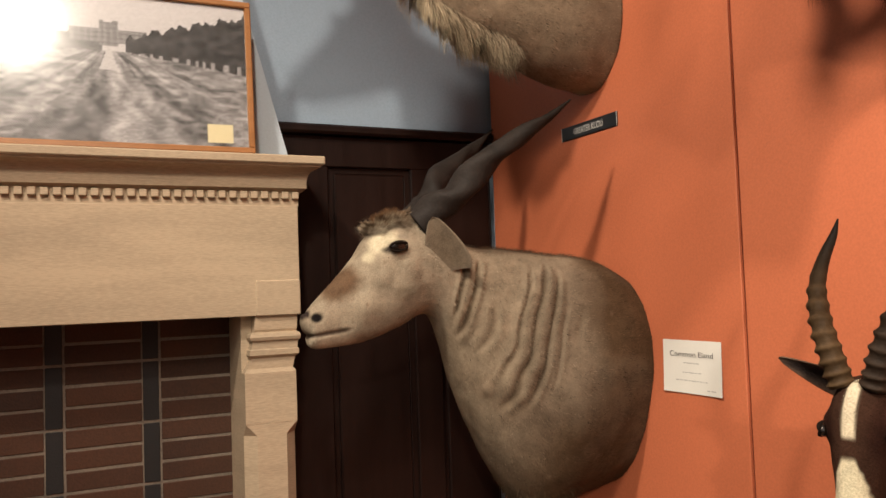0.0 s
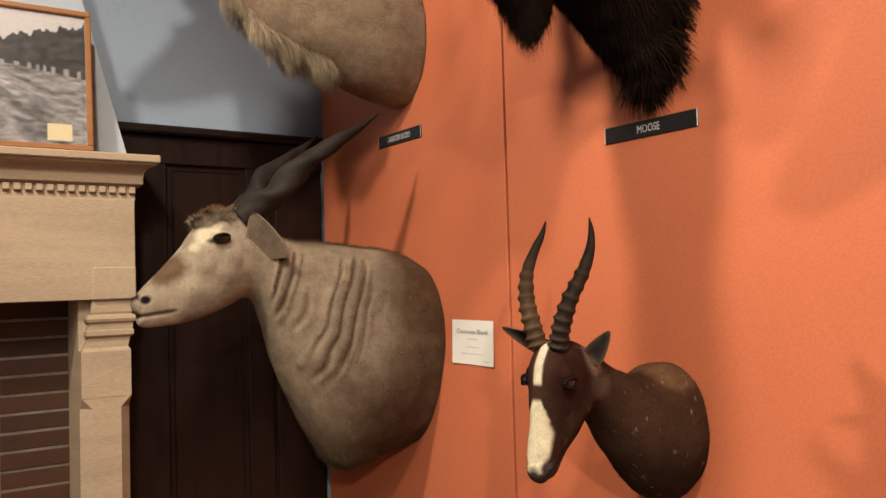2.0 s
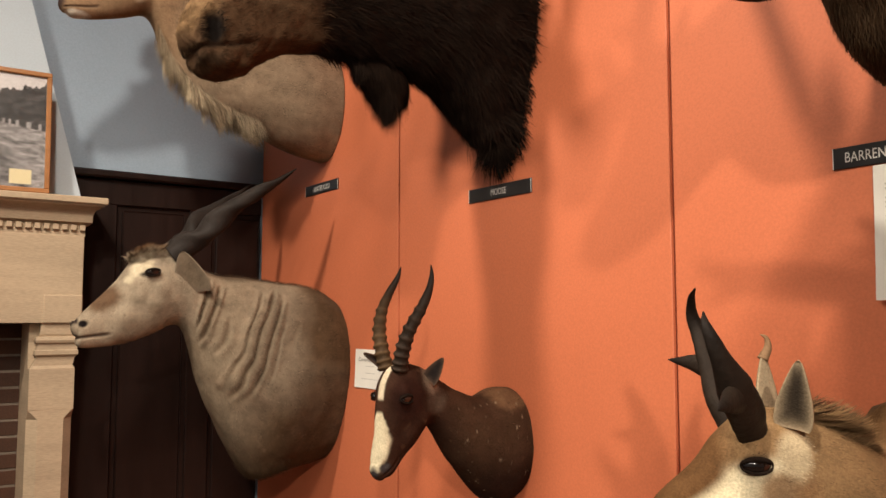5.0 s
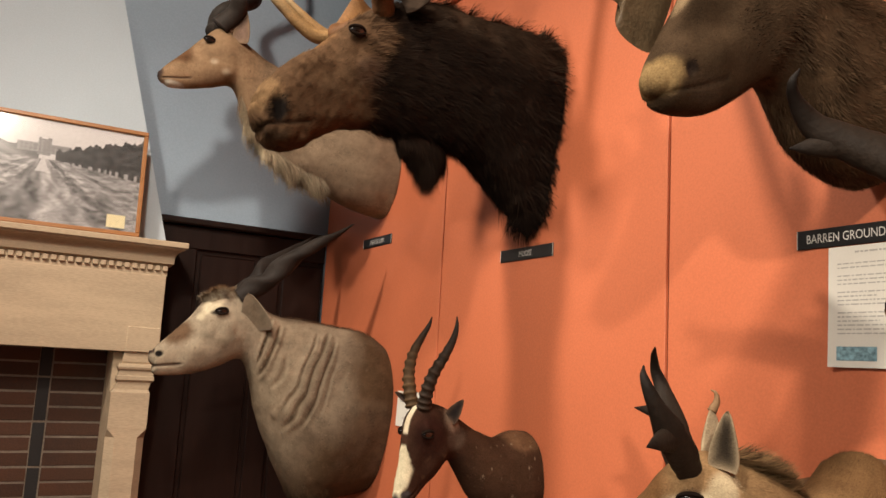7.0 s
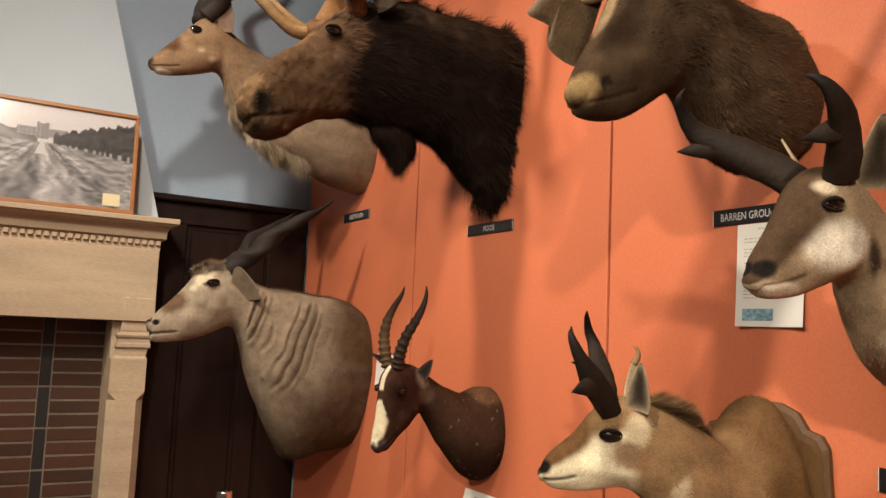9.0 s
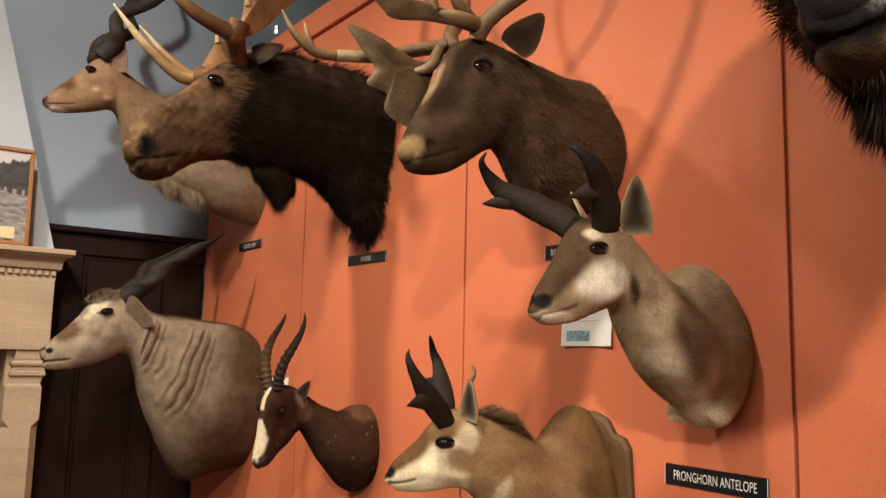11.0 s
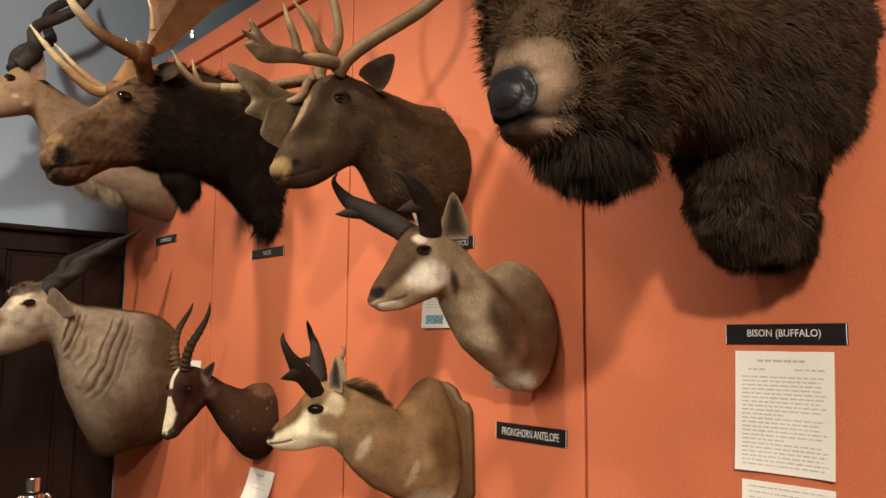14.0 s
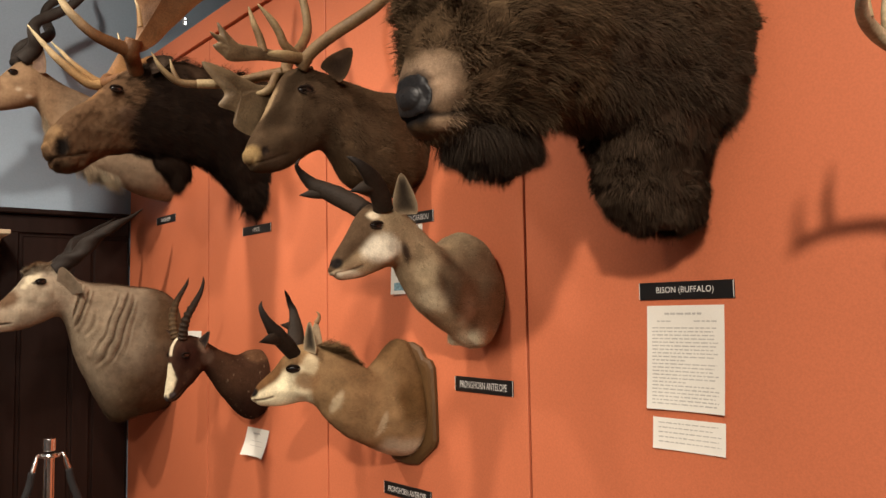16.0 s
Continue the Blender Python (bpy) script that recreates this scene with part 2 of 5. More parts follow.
for side in (1, -1):
    bm = bmesh.new()
    prof = [(1.4445, 0.636, 0.774, 2.565), (1.400, 0.632, 0.772, 2.568), (1.392, 0.630, 0.771, 2.572), (1.386, 0.618, 0.779, 2.556), (1.376, 0.615, 0.781, 2.552),
            (1.366, 0.618, 0.779, 2.556), (1.360, 0.626, 0.774, 2.565), (1.338, 0.620, 0.772, 2.565), (1.334, 0.616, 0.776, 2.561), (1.318, 0.614, 0.776, 2.561),
            (1.308, 0.624, 0.766, 2.575), (1.275, 0.608, 0.758, 2.575), (1.262, 0.598, 0.765, 2.563), (1.10, 0.598, 0.765, 2.563)]
    rows = []
    for z, x0, x1, y in prof:
        q = [(x0, 2.62), (x0, y), (x1, y), (x1, 2.62)]
        rows.append([bm.verts.new((x if side > 0 else 2 * CX - x, yy, z)) for x, yy in q])
    for a, b in zip(rows, rows[1:]):
        for i in range(3):
            bm.faces.new((a[i], a[i + 1], b[i + 1], b[i]))
    bm.faces.new(rows[0]), bm.faces.new(rows[-1])
    fp("corbel", bm)
    bm = bmesh.new()
    rows = []
    for z, c in ((1.10, 0.0), (1.062, 0.036), (FLOOR, 0.036)):
        q = [(0.598, 2.62), (0.598, 2.564 + c), (0.598 + max(c, 0.001), 2.564), (0.765 - max(c, 0.001), 2.564), (0.765, 2.564 + c), (0.765, 2.62)]
        rows.append([bm.verts.new((x if side > 0 else 2 * CX - x, yy, z)) for x, yy in q])
    for a, b in zip(rows, rows[1:]):
        for i in range(5):
            bm.faces.new((a[i], a[i + 1], b[i + 1], b[i]))
    fp("pilaster", bm)
fp("mortar_bed", box(2 * CX - 0.598, 0.598, 2.7975, 2.8105, FLOOR, 1.46), MORTAR, "grey mortar between the bricks")


def brick_mesh(name, w, h, mat):
    b = box(-w / 2, w / 2, -0.012, 0.0, -h / 2, h / 2, 0.002)
    me = bpy.data.meshes.new(name)
    b.to_mesh(me)
    b.free()
    me.materials.append(mat)
    return me


# ---- picture on the mantel ----
def smooth_step(x, lo, hi):
    x = np.clip((x - lo) / (hi - lo), 0, 1)
    return x * x * (3 - 2 * x)


def photograph(w, h, nx=230, ny=150):
    """An old view along a rutted dirt road to a towered building, as colours of a print."""
    v, f = [], []
    u, t = np.meshgrid(np.linspace(0, 1, nx), np.linspace(0, 1, ny))
    rng = np.random.RandomState(4)
    grain = rng.normal(0, 0.018, u.shape)

    def cloud(kx, ky):
        """Soft random blotches over the print."""
        g = rng.rand(ky + 2, kx + 2)
        x, y = u * kx, t * ky
        i, j = x.astype(int), y.astype(int)
        fx, fy = x - i, y - j
        return (g[j, i] * (1 - fx) + g[j, i + 1] * fx) * (1 - fy) + (g[j + 1, i] * (1 - fx) + g[j + 1, i + 1] * fx) * fy - 0.5

    hor, vx = 0.645, 0.567
    val = 0.70 + 0.10 * (t - hor) - 0.05 * np.abs(u - 0.4)
    haze = (t > hor - 0.14) & (t < hor + 0.13 - 0.10 * u + 0.012 * np.sin(u * 55)) & (u < vx - 0.02)
    val[haze] = 0.36 + 0.06 * np.sin(u[haze] * 31 + t[haze] * 40)
    bld = (np.abs(u - vx) < 0.115) & (t > hor + 0.02) & (t < hor + 0.115) | (np.abs(u - vx) < 0.026) & (t > hor) & (t < hor + 0.165) | (np.abs(u - vx - 0.02) < 0.007) & (t > hor) & (t < hor + 0.18) | (np.abs(u - vx + 0.02) < 0.007) & (t > hor) & (t < hor + 0.18)
    val[bld] = 0.42 + 0.05 * (np.sin(u[bld] * 330) > 0.3) - 0.05 * (np.sin(t[bld] * 190) > 0.5)
    wav = 0.014 * np.sin(u * 83) + 0.012 * np.sin(u * 151 + 1) + 0.008 * np.sin(u * 290)
    k = np.clip(u - vx - 0.05, 0, 1)
    tree = (u > vx + 0.05) & (t < hor + 0.04 + 0.50 * k ** 0.75 + wav) & (t > hor - 0.03 - k * 0.22)
    val[tree] = (0.19 + 0.12 * cloud(60, 40) + 0.06 * cloud(110, 80))[tree]
    trunks = (u > vx + 0.10) & (t < hor - 0.02 - k * 0.14) & (t > hor - 0.04 - k * 0.30)
    val[trunks] = 0.18 + 0.34 * smooth_step(np.sin(u[trunks] * 190 + 2 * np.sin(u[trunks] * 37)), 0.1, 0.8)
    road = t < hor - 0.03 - k * 0.27
    dep = hor + 0.02 - t
    dx = (u - vx) / (dep + 1e-3)
    rut = np.sin(dx * 9 + 0.6 * np.sin(t * 17)) + 0.7 * np.sin(dx * 21 + 1.1 * np.sin(t * 23)) + 0.5 * np.sin(dx * 43 + 1.5 * np.sin(t * 31))
    r = 0.44 + 0.10 * rut * np.exp(-(dx / 1.3) ** 2) + 0.30 * cloud(26, 48) * (np.abs(dx) > 0.4) + 0.16 * cloud(90, 110)
    val[road] = r[road]
    val[(np.abs(dx) < 0.16) & (t < hor) & (t > hor - 0.16)] = 0.66
    tag = (u > 0.865) & (u < 0.95) & (t > 0.03) & (t < 0.16)
    val = np.clip(val + grain, 0.05, 0.85)
    col = np.stack([val ** 1.7 * 1.0, val ** 1.7 * 0.93, val ** 1.7 * 0.92], -1)
    col[tag] = (0.68, 0.58, 0.36)
    verts = np.stack([(u - 1) * w, np.zeros_like(u), t * h], -1).reshape(-1, 3)
    idx = np.arange(nx * ny).reshape(ny, nx)
    faces = np.stack([idx[:-1, :-1], idx[:-1, 1:], idx[1:, 1:], idx[1:, :-1]], -1).reshape(-1, 4)
    return verts, faces, col.reshape(-1, 3)


PW, PH, FR = 0.98, 0.50, 0.019
pic = group("framed_photograph", "framed old photograph of a dirt road leaning on the mantel", "picture")
v, f, c = photograph(PW - 2 * FR, PH - 2 * FR)
v[:, 0] -= FR
v[:, 2] += FR
o = mesh_ob("print", v, f, PRINT, pic, "sepia print of a rutted road, trees and a towered building", c)
for x0, x1, z0, z1 in ((-PW, 0, 0, FR), (-PW, 0, PH - FR, PH), (-PW, -PW + FR, FR, PH - FR), (-FR, 0, FR, PH - FR)):
    part("frame", box(x0, x1, -0.014, 0.008, z0, z1, 0.003), OAKFRAME, pic)
part("backing", box(-PW + 0.004, -0.004, 0.002, 0.007, 0.004, PH - 0.004), OAKFRAME, pic)
o = part("glass", box(-PW + FR, -FR, -0.006, -0.004, FR, PH - FR), GLASS, pic)
o.visible_shadow = False
pic.matrix_world = pose(0.634, 2.505, 1.9595, -4.5, 0, -1.0)


# ---- signs and papers ----
def letters(text, height, width, parent, mat, at):
    cu = bpy.data.curves.new("lettering", "FONT")
    cu.body, cu.size, cu.align_x, cu.align_y, cu.extrude, cu.resolution_u = text, 1.0, "CENTER", "CENTER", 0.0, 3
    tmp = new("tmp", cu)
    bpy.context.view_layer.update()
    me = bpy.data.meshes.new_from_object(tmp.evaluated_get(bpy.context.evaluated_depsgraph_get()))
    bpy.data.objects.remove(tmp)
    xs = [q.co.x for q in me.vertices]
    ys = [q.co.y for q in me.vertices]
    sx, sy = width / (max(xs) - min(xs)), height / (max(ys) - min(ys))
    mx, my = (max(xs) + min(xs)) / 2, (max(ys) + min(ys)) / 2
    for q in me.vertices:
        q.co = (at[0], -(q.co.x - mx) * sx + at[1], (q.co.y - my) * sy + at[2])
    me.name = "lettering"
    me.materials.clear()
    me.materials.append(mat)
    o = new("lettering", me)
    o.parent = parent
    return o


def name_sign(text, y0, y1, z0, z1, frac, label, tilt=0.0):
    """An engraved black plate; y runs from its left end y0 down to y1."""
    w, h = y0 - y1, z1 - z0
    o = part("name_sign", box(-0.004, 0.0, -w / 2, w / 2, -h / 2, h / 2, 0.0012), SIGN)
    o.matrix_world = pose(WX - 0.0005, (y0 + y1) / 2, (z0 + z1) / 2, tilt)
    tagged(o, label, "sign", "animal name signs")
    letters(text, h * 0.46, w * frac, o, LETTER, (-0.0046, 0, 0))
    for s in (-1, 1):
        part("rim", box(-0.0046, -0.0036, s * (w / 2 - 0.0022) - 0.0008, s * (w / 2 - 0.0022) + 0.0008, -h / 2 + 0.001, h / 2 - 0.001), LETTER, o, "pale bevelled end")
    return o


name_sign("GREATER KUDU", 2.268, 1.962, 2.004, 2.050, 0.52, "black engraved plate reading GREATER KUDU")
name_sign("MOOSE", 1.054, 0.746, 1.836, 1.880, 0.24, "black engraved plate reading MOOSE")
name_sign("BARREN GROUND CARIBOU", -0.172, -0.516, 1.764, 1.808, 0.84, "black engraved plate reading BARREN GROUND CARIBOU")
name_sign("BISON (BUFFALO)", -1.428, -1.722, 1.452, 1.500, 0.60, "black engraved plate reading BISON (BUFFALO)")
name_sign("PRONGHORN ANTELOPE", -0.622, -0.915, 1.150, 1.202, 0.80, "black engraved plate reading PRONGHORN ANTELOPE", 0.6)
name_sign("PRONGHORN ANTELOPE", -0.182, -0.478, 0.728, 0.777, 0.80, "black engraved plate below a pronghorn mount")


words = random.Random(8)


def sheet(y0, y1, z0, z1, label, lines=(), title="", curl=0.006, lean=0.0, picture=False, title_w=0.5):
    """A taped sheet of paper with a little curl and lines of print too small to read."""
    w, h = y0 - y1, z1 - z0
    n, m = 8, 10
    bow = lambda a, b: -0.0015 - curl * (2 * abs(a - 0.5)) ** 3 * (1 - b) - curl * 0.6 * (1 - b) ** 3
    vs, fs = [], []
    for k in (0, 1):
        for j in range(m + 1):
            for i in range(n + 1):
                a, b = i / n, j / m
                vs.append((bow(a, b) - 0.0004 * (1 - k), w / 2 - a * w + lean * (1 - b), b * h - h / 2))
    q = (n + 1) * (m + 1)
    for k in (0, 1):
        for j in range(m):
            for i in range(n):
                p = k * q + j * (n + 1) + i
                fs.append((p, p + 1, p + n + 2, p + n + 1) if k else (p, p + n + 1, p + n + 2, p + 1))
    o = mesh_ob("paper_sheet", vs, fs, PAPER, smooth=True)
    o.location = (WX - 0.0005, (y0 + y1) / 2, (z0 + z1) / 2)
    tagged(o, label, "paper", "labels taped to the wall")

    def strip(a0, a1, b, t, mat=INK, name="print_line"):
        v2, f2 = [], []
        # bars of word length with gaps between them
        c = a0
        while c < a1 - 0.004:
            e = a1 if name != "print_line" else min(a1, c + words.uniform(0.022, 0.095))
            k = len(v2)
            for i in range(4):
                a = c + (e - c) * i / 3
                for bb in (b - t / h, b):
                    v2.append((bow(a, bb) - 0.0010, w / 2 - a * w + lean * (1 - bb), bb * h - h / 2))
            for i in range(3):
                f2.append((k + 2 * i, k + 2 * i + 1, k + 2 * i + 3, k + 2 * i + 2))
            c = e + 0.016
        mesh_ob(name, v2, f2, mat, o)

    for a0, a1, b, t in lines:
        strip(a0, a1, b, t)
    if picture:
        strip(0.10, 0.56, 0.17, 0.030, PALEINK, "printed_picture")
    if title:
        letters(title, h * 0.10, w * title_w, o, BLACKINK, (-0.0045, 0, h * 0.24))
    return o


rng = random.Random(5)
sheet(1.80, 1.572, 1.196, 1.344, "white card reading Common Eland taped to the wall", [(0.36, 0.62, 0.58, 0.003), (0.34, 0.66, 0.40, 0.003), (0.22, 0.76, 0.25, 0.003), (0.75, 0.9, 0.1, 0.003)], "Common Eland", 0.003, title_w=0.74)
lines = [(0.32, 0.70, 0.955, 0.004)] + [(0.11, rng.uniform(0.55, 0.9), 0.86 - 0.034 * i, 0.0028) for i in range(18) if i not in (2, 6, 11)]
sheet(-0.252, -0.448, 1.500, 1.762, "white fact sheet with a small blue picture on the wall", lines, picture=True)
lines = [(0.24, 0.72, 0.93, 0.0055), (0.14, 0.32, 0.855, 0.0035), (0.62, 0.92, 0.855, 0.0035)]
lines += [(0.07, rng.uniform(0.86, 0.93) if i not in (9, 15) else 0.5, 0.79 - 0.0345 * i, 0.0032) for i in range(22)]
sheet(-1.452, -1.690, 1.156, 1.436, "white typed fact sheet taped below the bison sign", lines, curl=0.008, lean=0.004)
sheet(-1.459, -1.680, 1.050, 1.134, "short white typed note taped under a fact sheet", [(0.08, rng.uniform(0.8, 0.95), 0.86 - 0.15 * i, 0.003) for i in range(5)], curl=0.004)
sheet(0.995, 0.768, 0.735, 0.872, "small white card curling off the wall", [(0.30, 0.60, 0.84, 0.009), (0.2, 0.7, 0.55, 0.003), (0.2, 0.75, 0.38, 0.003)], curl=0.022, lean=0.02)


# small lit indicator high on the wall behind the partition
GLOW = bpy.data.materials.new("indicator_lens")
GLOW.use_nodes = True
GLOW.node_tree.nodes["Principled BSDF"].inputs["Emission Color"].default_value = (0.85, 0.93, 1.0, 1)
GLOW.node_tree.nodes["Principled BSDF"].inputs["Emission Strength"].default_value = 6.0
lamp = group("indicator_light", "small white indicator light high on the blue wall", "light", (2.035, 2.81, 3.56))
keep(part("housing", box(2.018, 2.052, 2.800, 2.81, 3.535, 3.60, 0.003), PLASTER), lamp)
keep(part("lens", box(2.029, 2.041, 2.795, 2.8005, 3.543, 3.568, 0.002), GLOW, None, "glowing white lens"), lamp)
keep(part("lens", box(2.031, 2.039, 2.795, 2.8005, 3.582, 3.590, 0.001), GLOW, None, "glowing white lens"), lamp)

# ---- mounted heads: tools ----
def spline(pts, n):
    """Points along a smooth curve through pts (Catmull-Rom), n of them, spaced by the length between the given points."""
    p = np.array(pts, float)
    k = np.concatenate([[0], np.cumsum(np.maximum(np.linalg.norm(np.diff(p[:, :3], axis=0), axis=1), 1e-4) ** 0.6)])
    q = np.linspace(0, k[-1], n)
    e = np.vstack([2 * p[0] - p[1], p, 2 * p[-1] - p[-2]])
    i = np.clip(np.searchsorted(k, q, side="right") - 1, 0, len(p) - 2)
    t = ((q - k[i]) / (k[i + 1] - k[i]))[:, None]
    a, b, c, d = e[i], e[i + 1], e[i + 2], e[i + 3]
    return 0.5 * (2 * b + (c - a) * t + (2 * a - 5 * b + 4 * c - d) * t ** 2 + (3 * b - a - 3 * c + d) * t ** 3)


def smooth01(x):
    x = np.clip(x, 0, 1)
    return x * x * (3 - 2 * x)


def bender(y0, bend):
    """Side view (x, sideways, z) to world; the neck may turn about the upright by bend = (x where it starts, length, degrees)."""
    def go(p):
        p = np.asarray(p, float)
        out = p.copy()
        if not bend:
            out[:, 1] = y0 + p[:, 1]
            return out
        xb, length, deg = bend
        s = np.linspace(0, 1.5, 400)
        th = radians(deg) * smooth01(s / length)
        ds = s[1] - s[0]
        px, py = xb - np.cumsum(np.cos(th)) * ds, np.cumsum(np.sin(th)) * ds
        d = xb - p[:, 0]
        f = d > 0
        t = np.interp(d[f], s, th)
        out[~f, 1] = y0 + p[~f, 1]
        out[f, 0] = np.interp(d[f], s, px) + p[f, 1] * np.sin(t)
        out[f, 1] = y0 + np.interp(d[f], s, py) + p[f, 1] * np.cos(t)
        return out
    return go


def wobble(p, freq, seed=0.0):
    """Cheap smooth noise of places, about -1 to 1."""
    x, y, z = (p[:, i] * freq for i in range(3))
    a = np.sin(x * 1.7 + 1.3 * np.sin(y * 1.1 + seed) + seed) + np.sin(y * 1.9 + 1.7 * np.sin(z * 1.3 + 2 * seed)) + np.sin(z * 1.6 + 1.1 * np.sin(x * 1.9 - seed))
    b = np.sin(x * 3.9 + 2 * np.sin(z * 2.7 + seed)) + np.sin(y * 4.3 - 2 * np.sin(x * 2.3)) + np.sin(z * 4.1 + 2 * np.sin(y * 2.9 + seed))
    return a / 4.5 + b / 9


class Hide:
    """The skin of a head, neck and shoulder, lofted through stations of (top x, top z, bottom x, bottom z, half-width, egg)."""

    def __init__(self, stations, nu=220, nv=120, square=0.9):
        st = spline([(s + (0,))[:6] for s in stations], nu)
        tip = st[0]
        c0 = np.array([(tip[0] + tip[2]) / 2, (tip[1] + tip[3]) / 2])
        c1 = np.array([(st[6][0] + st[6][2]) / 2, (st[6][1] + st[6][3]) / 2])
        out = (c0 - c1) / np.linalg.norm(c0 - c1)
        extra = []
        h = math.hypot(tip[0] - tip[2], tip[1] - tip[3]) / 2
        for k in (0.03, 0.3, 0.6, 0.85):
            a, push = math.sin(k * math.pi / 2) , math.cos(k * math.pi / 2) * min(h, tip[4]) * 0.6
            e = tip.copy()
            for i in (0, 1):
                e[i] = c0[i] + (tip[i] - c0[i]) * a + out[i] * push
                e[i + 2] = c0[i] + (tip[i + 2] - c0[i]) * a + out[i] * push
            e[4] = tip[4] * a
            extra.append(e)
        st = np.vstack([extra, st])
        self.nu, self.nv = len(st), nv
        phi = np.linspace(0, 2 * np.pi, nv, endpoint=False)
        cs, sn = np.cos(phi), np.sin(phi)
        c = np.sign(cs) * np.abs(cs) ** 0.95
        s = np.sign(sn) * np.abs(sn) ** square
        tx, tz, bx, bz, w, egg = (st[:, i][:, None] for i in range(6))
        x = (tx + bx) / 2 + (tx - bx) / 2 * c
        z = (tz + bz) / 2 + (tz - bz) / 2 * c
        v = w * s * (1 + egg * c)
        self.p = np.stack([x, v, z], -1).reshape(-1, 3)
        self.s = np.repeat(np.linspace(0, len(stations) - 1, self.nu), nv)
        k = np.concatenate([[0], np.cumsum(np.maximum(np.linalg.norm(np.diff(np.array([q[:3] for q in stations], float), axis=0), axis=1), 1e-4) ** 0.6)])
        ss = np.interp(np.linspace(0, k[-1], nu), k, np.arange(len(stations)))
        self.s = np.repeat(np.concatenate([np.zeros(4), ss]), nv)
        self.phi = np.tile(phi, self.nu)
        self.cols = None
        self.len = None

    def normals(self, p=None):
        g = (self.p if p is None else p).reshape(self.nu, self.nv, 3)
        du = np.gradient(g, axis=0)
        dv = np.roll(g, -1, 1) - np.roll(g, 1, 1)
        n = np.cross(dv, du).reshape(-1, 3)
        n /= np.linalg.norm(n, axis=1)[:, None] + 1e-9
        t = du.reshape(-1, 3)
        t = t / (np.linalg.norm(t, axis=1)[:, None] + 1e-9)
        c = g.mean(1, keepdims=True)
        if ((g - c).reshape(-1, 3) * n).sum() < 0:
            n = -n
        return n, t

    def blob(self, x, v, z, r, soft=0.5):
        """Weight 0 to 1 round a place and its mirror image; r: one radius or three."""
        rr = np.array(r if hasattr(r, "__len__") else (r, r, r), float)
        q = self.p.copy()
        q[:, 1] = np.abs(q[:, 1])
        d = np.linalg.norm((q - np.stack(np.broadcast_arrays(x, v, z), -1)) / rr, axis=1)
        if soft < 0.9:
            d = d * (1 + 0.12 * wobble(self.p, 55, 4.0))
        return smooth01((1.0 - d) / soft + 0.0)

    def bulge(self, *items):
        n, _ = self.normals()
        d = sum(self.blob(x, v, z, r, 1.0) * a for x, v, z, r, a in items)
        self.p += n * d[:, None]
        return self

    def push(self, d):
        n, _ = self.normals()
        self.p += n * d[:, None]
        return self

    def mouth(self, x0, z0, x1, z1, deep=0.004, wide=0.004):
        """A closed mouth line on both sides, pressed in; returns its weight for painting."""
        a, c = np.array((x0, z0)), np.array((x1, z1))
        q = self.p[:, [0, 2]]
        t = np.clip(((q - a) @ (c - a)) / ((c - a) @ (c - a)), 0, 1)
        d = np.linalg.norm(q - a - t[:, None] * (c - a) - np.stack([0 * t, 0.010 * t * t], -1), axis=1)
        m = np.exp(-(d / wide) ** 2)
        self.push(-deep * m)
        return m * .85

    def paint(self, base, *items):
        c = np.tile(np.array(base, float), (len(self.p), 1))
        for w, col in items:
            w = np.clip(w, 0, 1)[:, None]
            c = c * (1 - w) + np.array(col) * w
        c *= (1 + 0.15 * wobble(self.p, 10, 1.0) + 0.13 * wobble(self.p, 41, 2.0) + 0.10 * wobble(self.p, 170, 5.0))[:, None]
        self.cols = np.clip(c, 0.004, 0.9)
        return self

    def patch(self, go, parent, mask, name, label, mat, lift=.003):
        """A thin shell over the part of the skin where mask is high: bare leather."""
        n, _ = self.normals()
        p = self.p + n * ((smooth01((mask - .25) / .35) * 2 - 1) * lift)[:, None]
        idx = np.arange(self.nu * self.nv).reshape(self.nu, self.nv)
        ro = np.roll(idx, -1, 1)
        f = np.stack([idx[:-1], ro[:-1], ro[1:], idx[1:]], -1).reshape(-1, 4)
        f = f[(mask[f] > .2).all(1)]
        used, back = np.unique(f, return_inverse=True)
        return keep(mesh_ob(name, go(p[used]), back.reshape(-1, 4).tolist(), mat, None, label, None, True), parent)

    def build(self, go, parent, name="hide", label="", mat=None):
        idx = np.arange(self.nu * self.nv).reshape(self.nu, self.nv)
        r = np.roll(idx, -1, 1)
        f = np.stack([idx[:-1], r[:-1], r[1:], idx[1:]], -1).reshape(-1, 4).tolist()
        f.append(idx[0][::-1].tolist())
        f.append(idx[-1].tolist())
        o = mesh_ob(name, go(self.p), f, mat or FUR, None, label, self.cols, True)
        return keep(o, parent)

    def hair(self, go, parent, count, length, width, name="fur", seed=1, lift=0.25, droop=0.25, where=None, jitter=0.25, lengths=None, shade=0.16,
             clump=0.0, rise=0.0, label="", comb=1.0):
        """Many thin hairs on the skin, combed from nose to wall."""
        rg = np.random.RandomState(seed)
        wp = go(self.p)
        n, t = self.normals(wp)
        g = wp.reshape(self.nu, self.nv, 3)
        ar = np.linalg.norm(np.cross(np.roll(g, -1, 1) - g, np.vstack([g[1:], g[-1:]]) - g), axis=2).reshape(-1)
        ar[-self.nv:] = 0
        if where is None:
            where = smooth01((self.s - 0.7) / 0.8) + 0.12
            if lengths is None:
                lengths = 0.35 + 0.65 * smooth01((self.s - 2.5) / 3.0)
        ar = ar * where
        ar = np.maximum(ar, 0)
        i = rg.choice(len(ar), count, p=ar / ar.sum())
